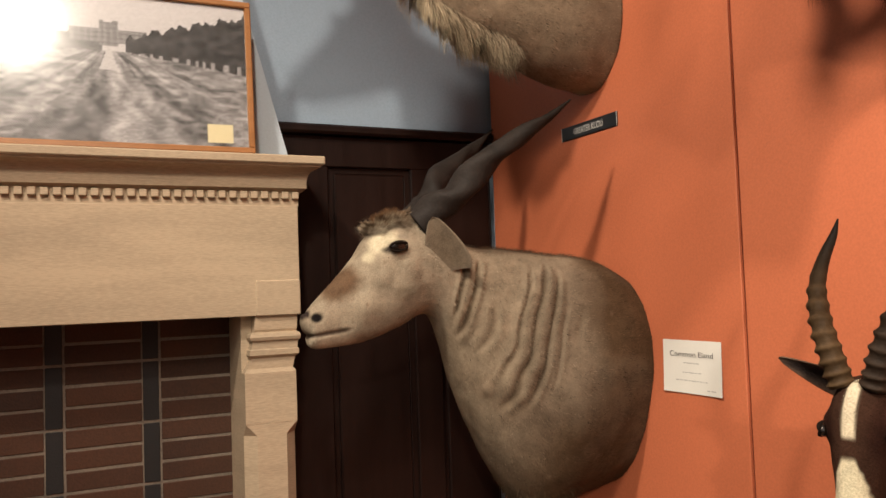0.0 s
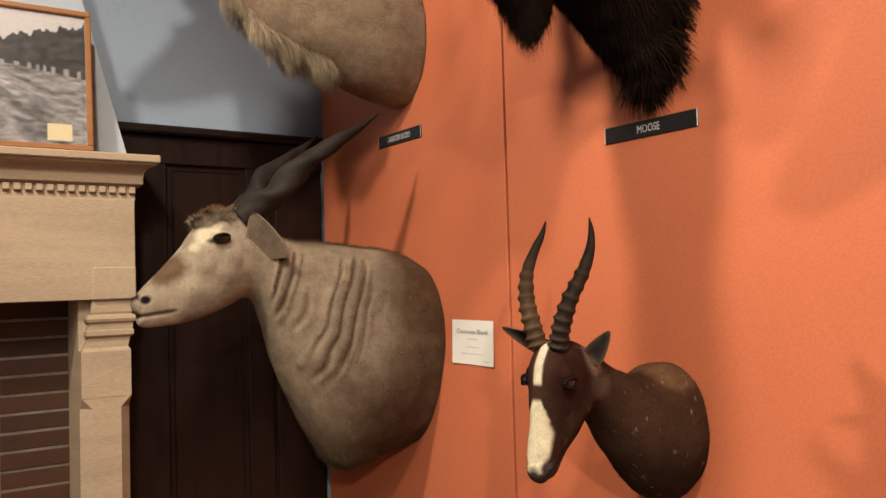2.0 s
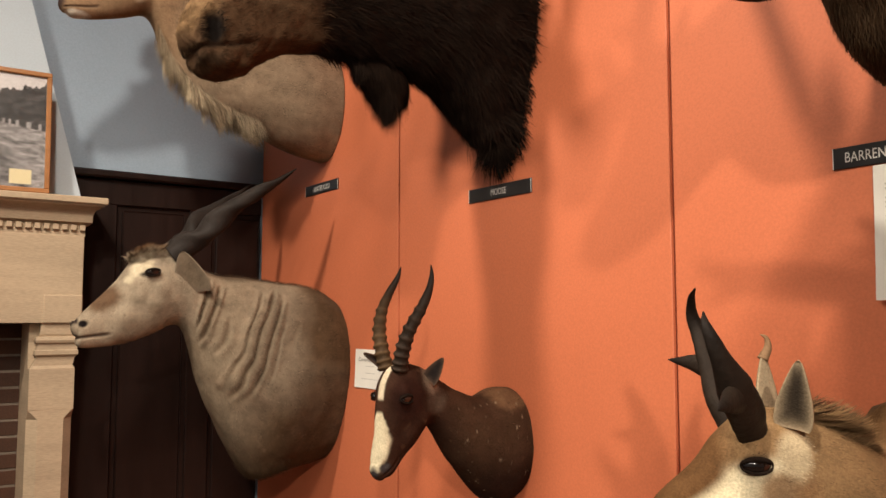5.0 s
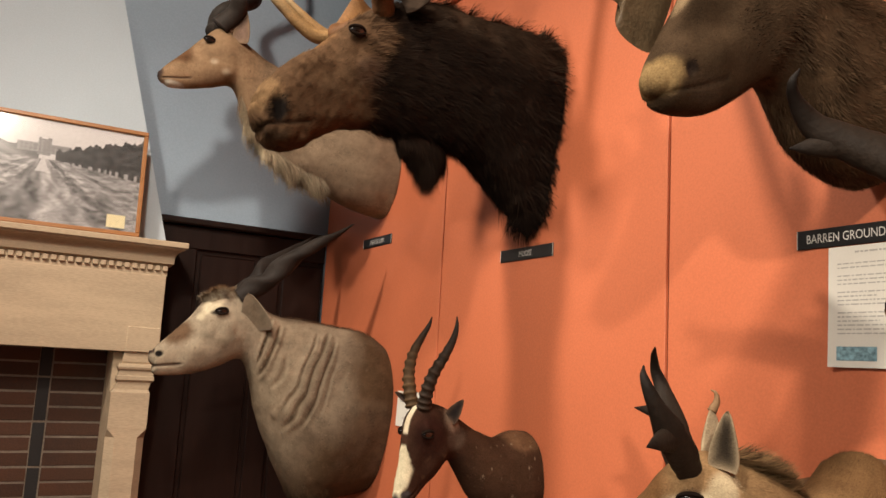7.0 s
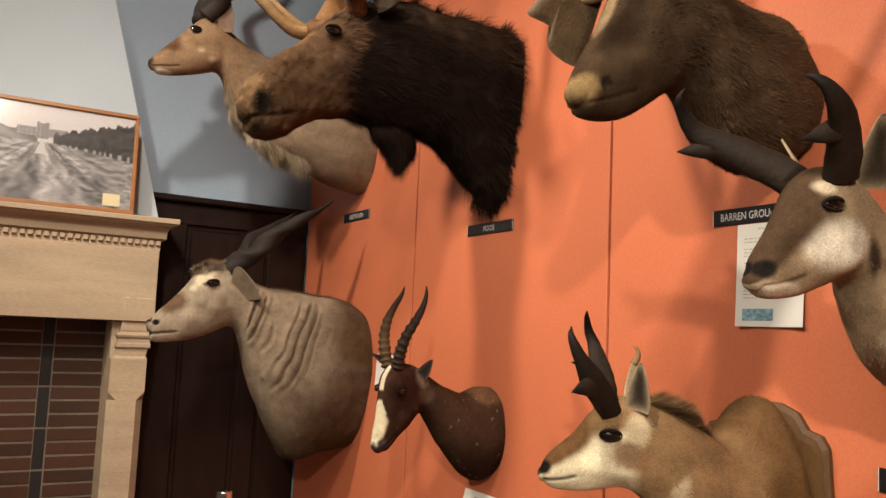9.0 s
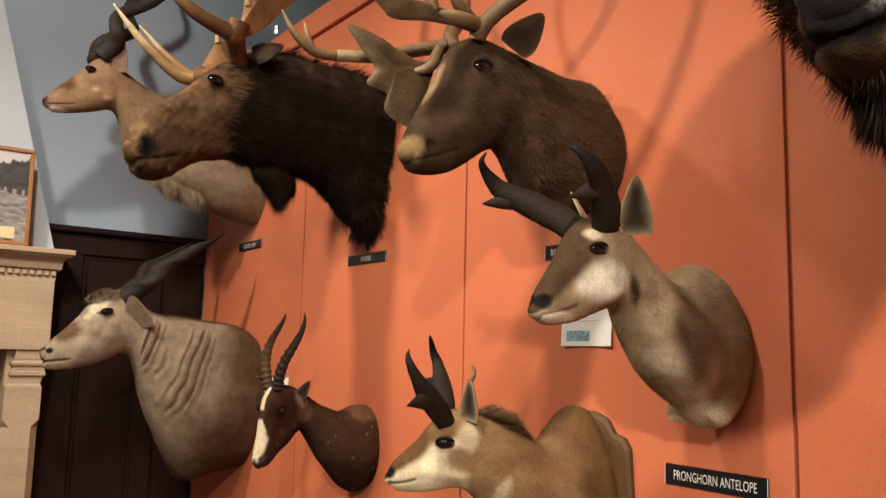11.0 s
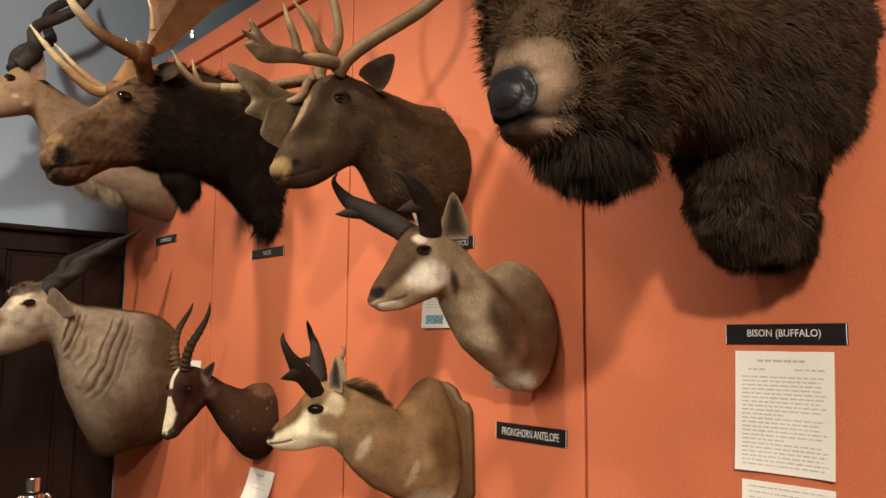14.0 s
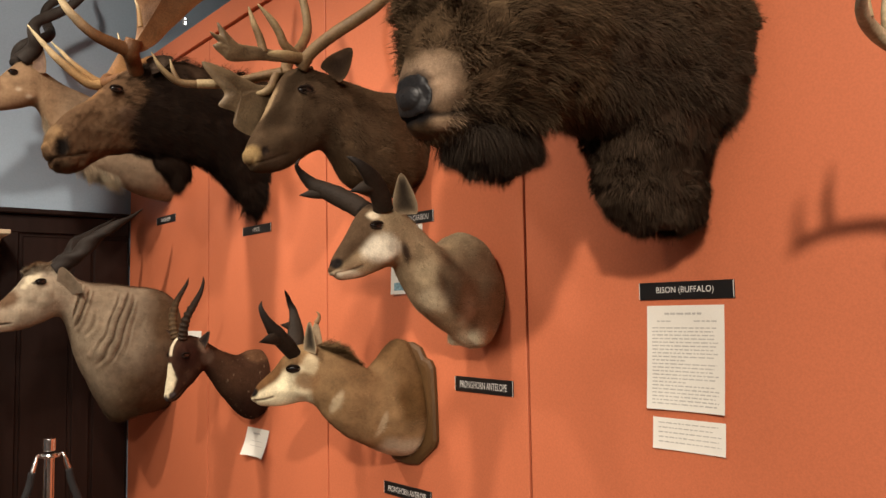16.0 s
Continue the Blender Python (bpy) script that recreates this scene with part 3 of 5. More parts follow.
        row, colu = i // self.nv, i % self.nv
        a, b = rg.rand(count, 1), rg.rand(count, 1)
        p00, p01 = g[row, colu], g[row, (colu + 1) % self.nv]
        r1 = np.minimum(row + 1, self.nu - 1)
        p10, p11 = g[r1, colu], g[r1, (colu + 1) % self.nv]
        base = p00 * (1 - a) * (1 - b) + p01 * (1 - a) * b + p10 * a * (1 - b) + p11 * a * b
        nn, tt = n[i], t[i]
        sd = np.cross(nn, tt)
        d = tt * comb + nn * lift + sd * rg.normal(0, jitter, (count, 1)) + nn * rg.normal(0, jitter * 0.4, (count, 1))
        if clump:
            d += clump * np.stack([wobble(base, 34, 3.0 + k) for k in range(3)], -1)
        d[:, 2] -= droop
        d /= np.linalg.norm(d, axis=1)[:, None] + 1e-9
        le = length * rg.uniform(0.6, 1.15, (count, 1))
        if lengths is not None:
            le = le * lengths[i][:, None]
        w = np.cross(d, nn)
        w /= np.linalg.norm(w, axis=1)[:, None] + 1e-9
        w *= width * rg.uniform(0.7, 1.2, (count, 1)) / 2
        base = base - nn * 0.0015
        mid = base + d * le * 0.55 + nn * rise * le
        tipp = base + d * le + np.array((0, 0, -1)) * droop * le * 0.5
        v = np.stack([base - w, base + w, mid - w * 0.8, mid + w * 0.8, tipp], 1)
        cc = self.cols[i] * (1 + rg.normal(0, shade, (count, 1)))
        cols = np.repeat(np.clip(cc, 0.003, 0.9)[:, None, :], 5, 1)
        # roots get three quarters of the hair's colour
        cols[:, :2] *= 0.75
        k = np.arange(count)[:, None] * 5
        me = bpy.data.meshes.new(name)
        verts = v.reshape(-1, 3)
        loops = np.concatenate([k + np.array([0, 1, 3, 2]), k + np.array([2, 3, 4])], 1).astype(np.int32)
        me.vertices.add(len(verts))
        me.vertices.foreach_set("co", verts.ravel())
        me.loops.add(count * 7)
        me.loops.foreach_set("vertex_index", loops.ravel())
        me.polygons.add(count * 2)
        st = (np.arange(count)[:, None] * 7 + np.array([0, 4])).ravel()
        me.polygons.foreach_set("loop_start", st.astype(np.int32))
        me.update(calc_edges=True)
        at = me.color_attributes.new("Col", "FLOAT_COLOR", "POINT")
        c4 = np.ones((len(verts), 4), np.float32)
        c4[:, :3] = cols.reshape(-1, 3)
        at.data.foreach_set("color", c4.ravel())
        me.polygons.foreach_set("use_smooth", [True] * len(me.polygons))
        me.materials.append(HAIR)
        o = new(name, me)
        tagged(o, label, kind="stuff")
        return keep(o, parent)


def tube(name, pts, go, parent, mat, colour, tip_colour=None, n=110, m=22, ridge=(0, 0, 0), keel=(0, 0), flat=None, rough=0.03, label="", seed=1.0):
    """A horn or tine along pts of (x, sideways, z, radius). ridge: depth, how many, up to which part; keel: depth and turns of a spiral edge; flat: (direction, squash)."""
    q = spline(pts, n)
    c, r = q[:, :3], np.maximum(q[:, 3], 0.0006)
    d = np.gradient(c, axis=0)
    d /= np.linalg.norm(d, axis=1)[:, None]
    ref = np.array(flat[0] if flat else (0.05, 1.0, 0.1), float)
    u = ref - (d @ ref)[:, None] * d
    u /= np.linalg.norm(u, axis=1)[:, None]
    w = np.cross(d, u)
    t = np.linspace(0, 1, n)
    phi = np.linspace(0, 2 * np.pi, m, endpoint=False)
    k = np.ones((n, m))
    if ridge[0]:
        saw = (t ** 0.85 * ridge[1]) % 1.0
        fade = smooth01((ridge[2] - t) / 0.15)
        k += (ridge[0] * (np.exp(-((saw - 0.5) / 0.22) ** 2) - 0.3) * fade)[:, None] * (0.75 + 0.25 * np.cos(phi))[None]
    if keel[0]:
        a = phi[None] + (2 * np.pi * keel[1] * t)[:, None]
        k += keel[0] * (np.maximum(np.cos(a), 0) ** 3 - 0.25 + 0.5 * np.maximum(np.cos(a + 2.6), 0) ** 4) * smooth01((1.02 - t) / 0.3)[:, None]
    sq = flat[1] if flat else 1.0
    rr = r[:, None] * k
    p = c[:, None] + u[:, None] * (rr * np.cos(phi) * sq)[..., None] + w[:, None] * (rr * np.sin(phi))[..., None]
    p = p.reshape(-1, 3)
    off = wobble(p, 60, seed) * rough
    p = p + (p - np.repeat(c, m, 0)) * off[:, None]
    idx = np.arange(n * m).reshape(n, m)
    ro = np.roll(idx, -1, 1)
    f = np.stack([idx[:-1], ro[:-1], ro[1:], idx[1:]], -1).reshape(-1, 4).tolist() + [idx[0][::-1].tolist(), idx[-1].tolist()]
    tt = np.repeat(t, m)[:, None]
    c0, c1 = np.array(colour, float), np.array(tip_colour or colour, float)
    e = smooth01((tt - 0.35) / 0.6)
    cols = c0 * (1 - e) + c1 * e
    cols = cols * (1 + 0.25 * wobble(p, 45, seed + 1))[:, None]
    if ridge[0]:
        cols = cols * (0.72 + 0.42 * np.clip(np.repeat(k.mean(1), m) - 0.9, 0, 0.6) / 0.2)[:, None]
    return keep(mesh_ob(name, go(p), f, mat, None, label, np.clip(cols, 0.005, 0.9), True), parent)


def plate(name, outline, go, parent, mat, colour, thick=0.012, edge=None, label="", bow=(0, 0, 0), seed=2.0, spine=None):
    """A palmed antler blade: rings from its spine (two places, or its middle) to a toothed outline, thick in the middle. outline: places round the blade."""
    o = spline(list(outline) + [outline[0]], len(outline) * 6)[:-1]
    c = o.mean(0)
    nrm = np.zeros(3)
    for a, b in zip(o, np.roll(o, -1, 0)):
        nrm += np.cross(a - c, b - c)
    nrm /= np.linalg.norm(nrm)
    rings, n = 7, len(o)
    v, cols = [], []
    if spine is not None:
        a, b = np.array(spine, float)
        t = np.clip(((o - a) @ (b - a)) / ((b - a) @ (b - a)), 0, 1)
        c = a + t[:, None] * (b - a)
    for side in (1, -1):
        for k in range(rings + 1):
            f = k / rings
            th = thick * math.sqrt(max(0.0, 1 - f ** 2)) * 0.5 + 0.0015 * (k < rings)
            q = c + (o - c) * f + nrm * side * th + np.array(bow) * (1 - f * f)
            v.append(q)
            cc = np.array(colour) * (1 - f ** 3) + np.array(edge or colour) * f ** 3
            cols.append(np.tile(cc, (n, 1)))
    v, cols = np.vstack(v), np.vstack(cols)
    v = v + nrm * (wobble(v, 40, seed) * 0.003)[:, None]
    cols = np.clip(cols * (1 + 0.22 * wobble(v, 30, seed))[:, None], 0.01, 0.9)
    fs = []
    for s in (0, 1):
        b = s * (rings + 1) * n
        for k in range(rings):
            for i in range(n):
                j = (i + 1) % n
                a = (b + k * n + i, b + k * n + j, b + (k + 1) * n + j, b + (k + 1) * n + i)
                fs.append(a if s else a[::-1])
    return keep(mesh_ob(name, go(v), fs, mat, None, label, cols, True), parent)


def ear(go, parent, base, tip, width, face, back, inside, cup=0.62, thick=0.004, roll=0.0, fringe=None, label=""):
    """A cupped leaf-shaped ear from base to tip that opens towards face."""
    b, t, f = (np.array(q, float) for q in (base, tip, face))
    ax = t - b
    f = f - ax * (f @ ax) / (ax @ ax)
    f /= np.linalg.norm(f)
    sd = np.cross(ax / np.linalg.norm(ax), f)
    n, m = 22, 13
    v, cols, fs = [], [], []
    for k in (0, 1):
        for i in range(n + 1):
            s = i / n
            w = 0.72 * width / 2 * (math.sin(math.pi * min(1, s * 0.94 + 0.06) ** 0.72)) ** 0.45 + (0.10 * width * (1 - s))
            w = max(w, 0.0015)
            for j in range(m):
                a = (j / (m - 1) * 2 - 1)
                ang = a * cup * math.pi * (0.75 - 0.35 * s)
                q = b + ax * s + sd * (w * math.sin(ang) / max(0.3, math.sin(min(1.57, cup * math.pi * 0.5)))) + f * (w * (1 - math.cos(ang)) * 0.9) - f * (thick * k)
                q = q + f * (roll * s * s)
                v.append(q)
                e = 0.05 + 0.95 * max(abs(a) ** 2.5, (abs(2 * s - 1.0)) ** 5)
                ci = np.array(inside) * (1 - e) + np.array(back) * e
                cols.append(np.array(back) if k else ci)
    q = (n + 1) * m
    for k in (0, 1):
        for i in range(n):
            for j in range(m - 1):
                p = k * q + i * m + j
                fs.append((p, p + 1, p + m + 1, p + m) if k else (p, p + m, p + m + 1, p + 1))
    for i in range(n):
        for j in (0, m - 1):
            p = i * m + j
            fs.append((p, p + m, p + m + q, p + q) if j else (p, p + q, p + m + q, p + m))
    for j in range(m - 1):
        p = n * m + j
        fs.append((p, p + 1, p + 1 + q, p + q))
    v, cols = np.array(v), np.array(cols)
    cols = np.clip(cols * (1 + 0.15 * wobble(v, 80, 1.0))[:, None], 0.005, 0.9)
    o = keep(mesh_ob("ear", go(v), fs, FUR, None, label, cols, True), parent)
    if fringe is not None:
        rg = np.random.RandomState(3)
        hv, hf, hc = [], [], []
        for _ in range(150):
            s, a = rg.uniform(0.05, 0.85), rg.choice((-1, 1)) * rg.uniform(0.55, 0.95)
            i, j = int(s * n), int((a + 1) / 2 * (m - 1))
            p = v[i * m + j]
            d = ax / np.linalg.norm(ax) * 0.5 + f * 0.5 + sd * (-0.5 * a) + rg.normal(0, 0.2, 3)
            e = p + d * rg.uniform(0.15, 0.32) * width
            w = sd * 0.0011
            hv += [p - w, p + w, e]
            k = len(hv)
            hf.append((k - 3, k - 2, k - 1))
            hc += [np.array(fringe) * rg.uniform(0.7, 1.1)] * 3
        h = mesh_ob("ear_hair", go(np.array(hv)), hf, HAIR, None, "", np.array(hc))
        tagged(h, kind="stuff")
        h.parent = o
        h.matrix_parent_inverse = Matrix.Translation(parent.location).inverted()
    return o


def ball(name, go, parent, at, r, mat=None, label=""):
    rr = np.array(r if hasattr(r, "__len__") else (r, r, r), float)
    bm = bmesh.new()
    bmesh.ops.create_uvsphere(bm, u_segments=20, v_segments=12, radius=1)
    me = bpy.data.meshes.new(name)
    bm.to_mesh(me)
    bm.free()
    co = np.array([q.co[:] for q in me.vertices]) * rr + np.array(at)
    me.vertices.foreach_set("co", go(co).ravel())
    me.polygons.foreach_set("use_smooth", [True] * len(me.polygons))
    me.materials.append(mat or EYE)
    o = new(name, me)
    if label:
        tagged(o, label)
    return keep(o, parent)


def eyes(go, parent, x, v, z, r, lid=(.018, .012, .009), tilt=0.0):
    """A pair of almond glass eyes with lids."""
    for s in (-1, 1):
        e = ball("eye", go, parent, (x, s * (v - r * .10), z), (r * 1.28, r * 0.66, r * 0.74), EYE, "glossy dark glass eye")
        for up in (1, -1):
            pts = []
            for k in range(9):
                a = math.pi * k / 8
                c = math.cos(a)
                pts.append((x + 1.36 * r * c, s * (v + r * (.10 + .30 * math.sin(a) - .06 * c * c)), z + up * r * (.60 if up > 0 else .62) * math.sin(a) + tilt * r * c, r * (.07 + (.17 if up > 0 else .09) * math.sin(a))))
            t = tube("eyelid", pts, go, parent, FUR, lid, None, 26, 10)
            t.parent = e


def mount(name, label, y0, zbase):
    return group(name, label, "mounted head", (WX, y0, zbase), "mounted heads on the orange wall")


BLACK = (0.012, 0.010, 0.010)


# ---- common eland ----
def eland():
    y0 = 2.13
    top = mount("eland_head_mount", "grey-tan eland head and shoulder mount with spiral horns", y0, 0.85)
    go = bender(y0, None)
    h = Hide([(.674, 1.455, .678, 1.395, .034), (.698, 1.485, .690, 1.360, .050), (.76, 1.548, .765, 1.360, .055), (.815, 1.608, .85, 1.372, .075),
              (.875, 1.685, .945, 1.405, .100), (.965, 1.725, 1.015, 1.438, .102), (1.065, 1.690, 1.060, 1.425, .097), (1.17, 1.640, 1.095, 1.345, .105),
              (1.27, 1.628, 1.145, 1.180, .140, -.05), (1.40, 1.614, 1.245, .970, .205, -.02), (1.52, 1.602, 1.345, .835, .262, .06), (1.60, 1.585, 1.47, .842, .285, .16), (1.646, 1.560, 1.646, .872, .275, .22)], 300, 150)
    side = np.abs(np.sin(h.phi))
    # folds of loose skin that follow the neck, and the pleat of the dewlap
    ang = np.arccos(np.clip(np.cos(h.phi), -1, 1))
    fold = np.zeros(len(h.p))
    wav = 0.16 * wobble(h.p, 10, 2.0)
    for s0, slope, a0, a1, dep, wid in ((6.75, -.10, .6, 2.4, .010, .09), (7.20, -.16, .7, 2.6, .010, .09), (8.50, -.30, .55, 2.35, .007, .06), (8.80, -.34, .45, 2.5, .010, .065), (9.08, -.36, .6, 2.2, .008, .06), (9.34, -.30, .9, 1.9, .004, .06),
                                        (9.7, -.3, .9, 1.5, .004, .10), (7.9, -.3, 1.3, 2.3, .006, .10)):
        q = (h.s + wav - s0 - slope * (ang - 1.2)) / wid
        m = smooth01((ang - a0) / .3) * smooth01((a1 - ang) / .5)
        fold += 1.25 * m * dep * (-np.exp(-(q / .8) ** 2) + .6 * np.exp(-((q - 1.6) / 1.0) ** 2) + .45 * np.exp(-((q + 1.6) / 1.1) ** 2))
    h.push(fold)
    h.push(0.005 * wobble(h.p, 13, 3.0) * smooth01((h.s - 6) / 2))
    h.bulge((.915, .105, 1.632, .045, .010), (.905, .11, 1.660, .04, .012), (.86, .09, 1.655, .03, -.006), (.95, .10, 1.575, .05, .010), (.93, .10, 1.60, .02, -.004), (.83, .07, 1.47, .06, .008), (.70, .045, 1.445, .02, -.008), (1.19, .10, 1.22, .035, .014), (.96, .1, 1.52, .07, .008),
            (.80, .06, 1.405, .05, .006), (1.10, .10, 1.33, .05, -.008), (.80, .07, 1.52, .05, -.010), (.87, .10, 1.55, .04, .006), (1.0, .1, 1.46, .05, .010))
    mouth = np.exp(-((h.p[:, 2] - (1.395 + 0.12 * (h.p[:, 0] - 0.69))) / 0.006) ** 2) * smooth01((.80 - h.p[:, 0]) / .03)
    h.push(-0.005 * mouth)
    # low shoulder: browner coat, with underside shade painted into the same colour
    z, x = h.p[:, 2], h.p[:, 0]
    # fold creases are painted darker, their shade put into the coat colour
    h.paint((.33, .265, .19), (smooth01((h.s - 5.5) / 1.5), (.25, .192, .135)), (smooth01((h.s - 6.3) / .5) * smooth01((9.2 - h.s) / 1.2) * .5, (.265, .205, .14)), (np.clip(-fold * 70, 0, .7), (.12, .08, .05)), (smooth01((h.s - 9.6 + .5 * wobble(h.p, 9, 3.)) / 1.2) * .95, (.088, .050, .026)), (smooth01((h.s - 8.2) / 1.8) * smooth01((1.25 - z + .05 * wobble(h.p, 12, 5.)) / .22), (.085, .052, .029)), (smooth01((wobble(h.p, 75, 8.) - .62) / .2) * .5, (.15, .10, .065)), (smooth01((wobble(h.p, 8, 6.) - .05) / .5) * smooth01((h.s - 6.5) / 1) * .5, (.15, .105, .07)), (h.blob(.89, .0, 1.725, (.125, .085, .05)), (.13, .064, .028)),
            (h.blob(.868, .080, 1.660, (.075, .06, .058)), (.62, .53, .37)), (h.blob(.835, .08, 1.61, (.03, .05, .03)), (.62, .53, .37)), (h.blob(.75, .04, 1.545, (.085, .10, .075)) * .9, (.12, .066, .036)), (h.blob(.73, .05, 1.375, (.10, .08, .028)), (.50, .42, .31)),
            (mouth * .8, (.05, .03, .025)), (h.blob(.693, .045, 1.445, (.022, .03, .018)), BLACK), (h.blob(.672, .0, 1.45, (.028, .04, .02)), (.035, .025, .022)),
            (h.blob(.890, .11, 1.626, (.034, .05, .014)), (.05, .038, .03)), (h.blob(.915, .11, 1.634, (.038, .05, .023)), (.035, .026, .022)), (h.blob(.935, .11, 1.665, (.035, .05, .012)) * .6, (.17, .14, .11)), (smooth01((np.cos(h.phi) - .96) / .04) * smooth01((h.s - 6.5) / 1), (.10, .055, .03)), (h.blob(.93, .11, 1.50, (.035, .05, .03)) * .5, (.20, .15, .10)))
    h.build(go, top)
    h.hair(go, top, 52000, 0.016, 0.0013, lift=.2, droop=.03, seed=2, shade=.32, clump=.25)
    h.hair(go, top, 11000, 0.046, 0.0017, name="forelock", lift=.55, droop=.2, where=h.blob(.885, .0, 1.718, (.125, .075, .058)), jitter=.8, seed=3, clump=1.6, rise=.12)
    h.hair(go, top, 2600, 0.022, 0.0016, name="ridge_hair", lift=.6, droop=.0, where=smooth01((np.cos(h.phi) - .96) / .04) * smooth01((h.s - 6.5) / 1), jitter=.4, seed=4)
    h.hair(go, top, 2600, 0.022, 0.0016, name="brisket_hair", lift=.3, droop=.5, where=smooth01((.93 - z) / .06) * smooth01((h.s - 8.5) / .5) * smooth01((11.0 - h.s) / .5), jitter=.4, seed=33, clump=.6)
    eyes(go, top, .917, .102, 1.634, .0205, tilt=.12)
    for s in (-1, 1):
        tube("horn", [(1.000, s * .050, 1.700, .042), (1.045, s * .066, 1.735, .044), (1.10, s * .092, 1.775, .042), (1.150, s * .125, 1.845, .039), (1.215, s * .158, 1.905, .032), (1.29, s * .190, 1.955, .023), (1.36, s * .214, 2.003, .013), (1.425, s * .235, 2.055, .002)],
             go, top, HORN, (.026, .020, .017), (.020, .015, .012), 170, 28, keel=(.34, 1.7 * s), rough=.03, label="dark spiral horn")
        ear(go, top, (1.085, s * .098, 1.562), (1.012, s * .130, 1.714), .125, (-.62, s * .75, 0), (.23, .18, .13), (.19, .145, .10), .42)
    return top


# ---- greater kudu ----
def kudu():
    y0 = 2.10
    top = mount("kudu_head_mount", "grey-brown greater kudu mount with throat mane and corkscrew horns", y0, 2.13)
    go = bender(y0, None)
    h = Hide([(.580, 2.622, .600, 2.572, .026), (.610, 2.660, .628, 2.560, .040), (.68, 2.735, .70, 2.570, .046), (.745, 2.81, .80, 2.598, .070), (.80, 2.862, .872, 2.622, .080), (.87, 2.858, .91, 2.598, .075),
              (.95, 2.815, .945, 2.52, .075), (1.05, 2.765, 1.005, 2.41, .085), (1.20, 2.715, 1.135, 2.305, .11), (1.38, 2.68, 1.31, 2.235, .145), (1.54, 2.66, 1.49, 2.165, .18), (1.646, 2.63, 1.646, 2.135, .185)])
    h.push(0.005 * wobble(h.p, 12, 3.0) * smooth01((h.s - 5) / 2))
    h.bulge((.756, .075, 2.785, .04, .008), (.60, .03, 2.635, .016, -.006), (.84, .08, 2.68, .06, .006))
    lip = h.mouth(.592, 2.588, .70, 2.596)
    h.bulge((.69, .055, 2.68, .05, -.010), (.76, .07, 2.82, .03, .006), (.86, .075, 2.65, .05, .008))
    under = smooth01((-np.cos(h.phi) - .86) / .1) * smooth01((h.s - 5.3) / .5) * smooth01((9.3 - h.s) / .5)
    h.paint((.25, .158, .092), (smooth01((h.s - 6) / 2), (.25, .185, .125)), (smooth01((np.cos(h.phi) - .1) / .5) * smooth01((h.s - 5.5) / 1.5) * .6, (.16, .105, .065)), (h.blob(.66, .0, 2.70, (.11, .06, .07)), (.13, .066, .034)), (h.blob(.70, .06, 2.775, (.05, .03, .016)), (.60, .52, .40)),
            (h.blob(.63, .03, 2.565, (.06, .06, .022)), (.66, .60, .50)), (h.blob(.84, .08, 2.655, (.028, .05, .020), .85) * .7, (.52, .42, .30)), (h.blob(.785, .08, 2.69, (.024, .05, .017), .85) * .7, (.52, .42, .30)), (h.blob(.583, .0, 2.605, (.022, .04, .035)), (.05, .032, .028)),
            (lip, (.06, .04, .03)), (h.blob(.756, .078, 2.782, (.034, .04, .018)), (.045, .03, .025)), (under, (.50, .40, .27)), (under * smooth01((wobble(h.p, 26, 7.) - .1) / .3) * .6, (.16, .10, .06)), (smooth01((h.s - 9.8) / 1) * smooth01((2.3 - h.p[:, 2]) / .15) * .6, (.42, .33, .22)))
    h.build(go, top)
    h.hair(go, top, 36000, 0.017, 0.0014, lift=.2, droop=.03, seed=5, shade=.32, clump=.25)
    h.hair(go, top, 8500, 0.088, 0.0020, name="throat_mane", lift=.4, droop=.65, where=under, lengths=.75 + .5 * wobble(h.p, 22, 3.), jitter=.4, seed=6, shade=.4, clump=1.0)
    eyes(go, top, .756, .067, 2.783, .018)
    for s in (-1, 1):
        pts = []
        for i in range(40):
            a = i / 39
            rad = .062 * smooth01(a / .15) * (1 - .3 * a)
            ang = a * 2 * math.pi * 2.0 * s + (0 if s < 0 else 2.6)
            pts.append((.80 + .44 * a + rad * math.cos(ang), s * (.040 + .26 * a) + rad * math.sin(ang), 2.862 + .80 * a - .06 * a * a, (.032 + .010 * (1 - a) ** 8) * (1 - a) ** .5 + .003))
        tube("horn", pts, go, top, HORN, (.035, .028, .024), (.05, .04, .03), 200, 20, keel=(.16, 2.0 * s), rough=.05, label="dark corkscrew horn")
        ear(go, top, (.895, s * .068, 2.80), (.885, s * .10, 2.955), .075, (-.6, s * .7, .1), (.24, .16, .10), (.20, .13, .10), .5, fringe=(.5, .4, .3))
    return top


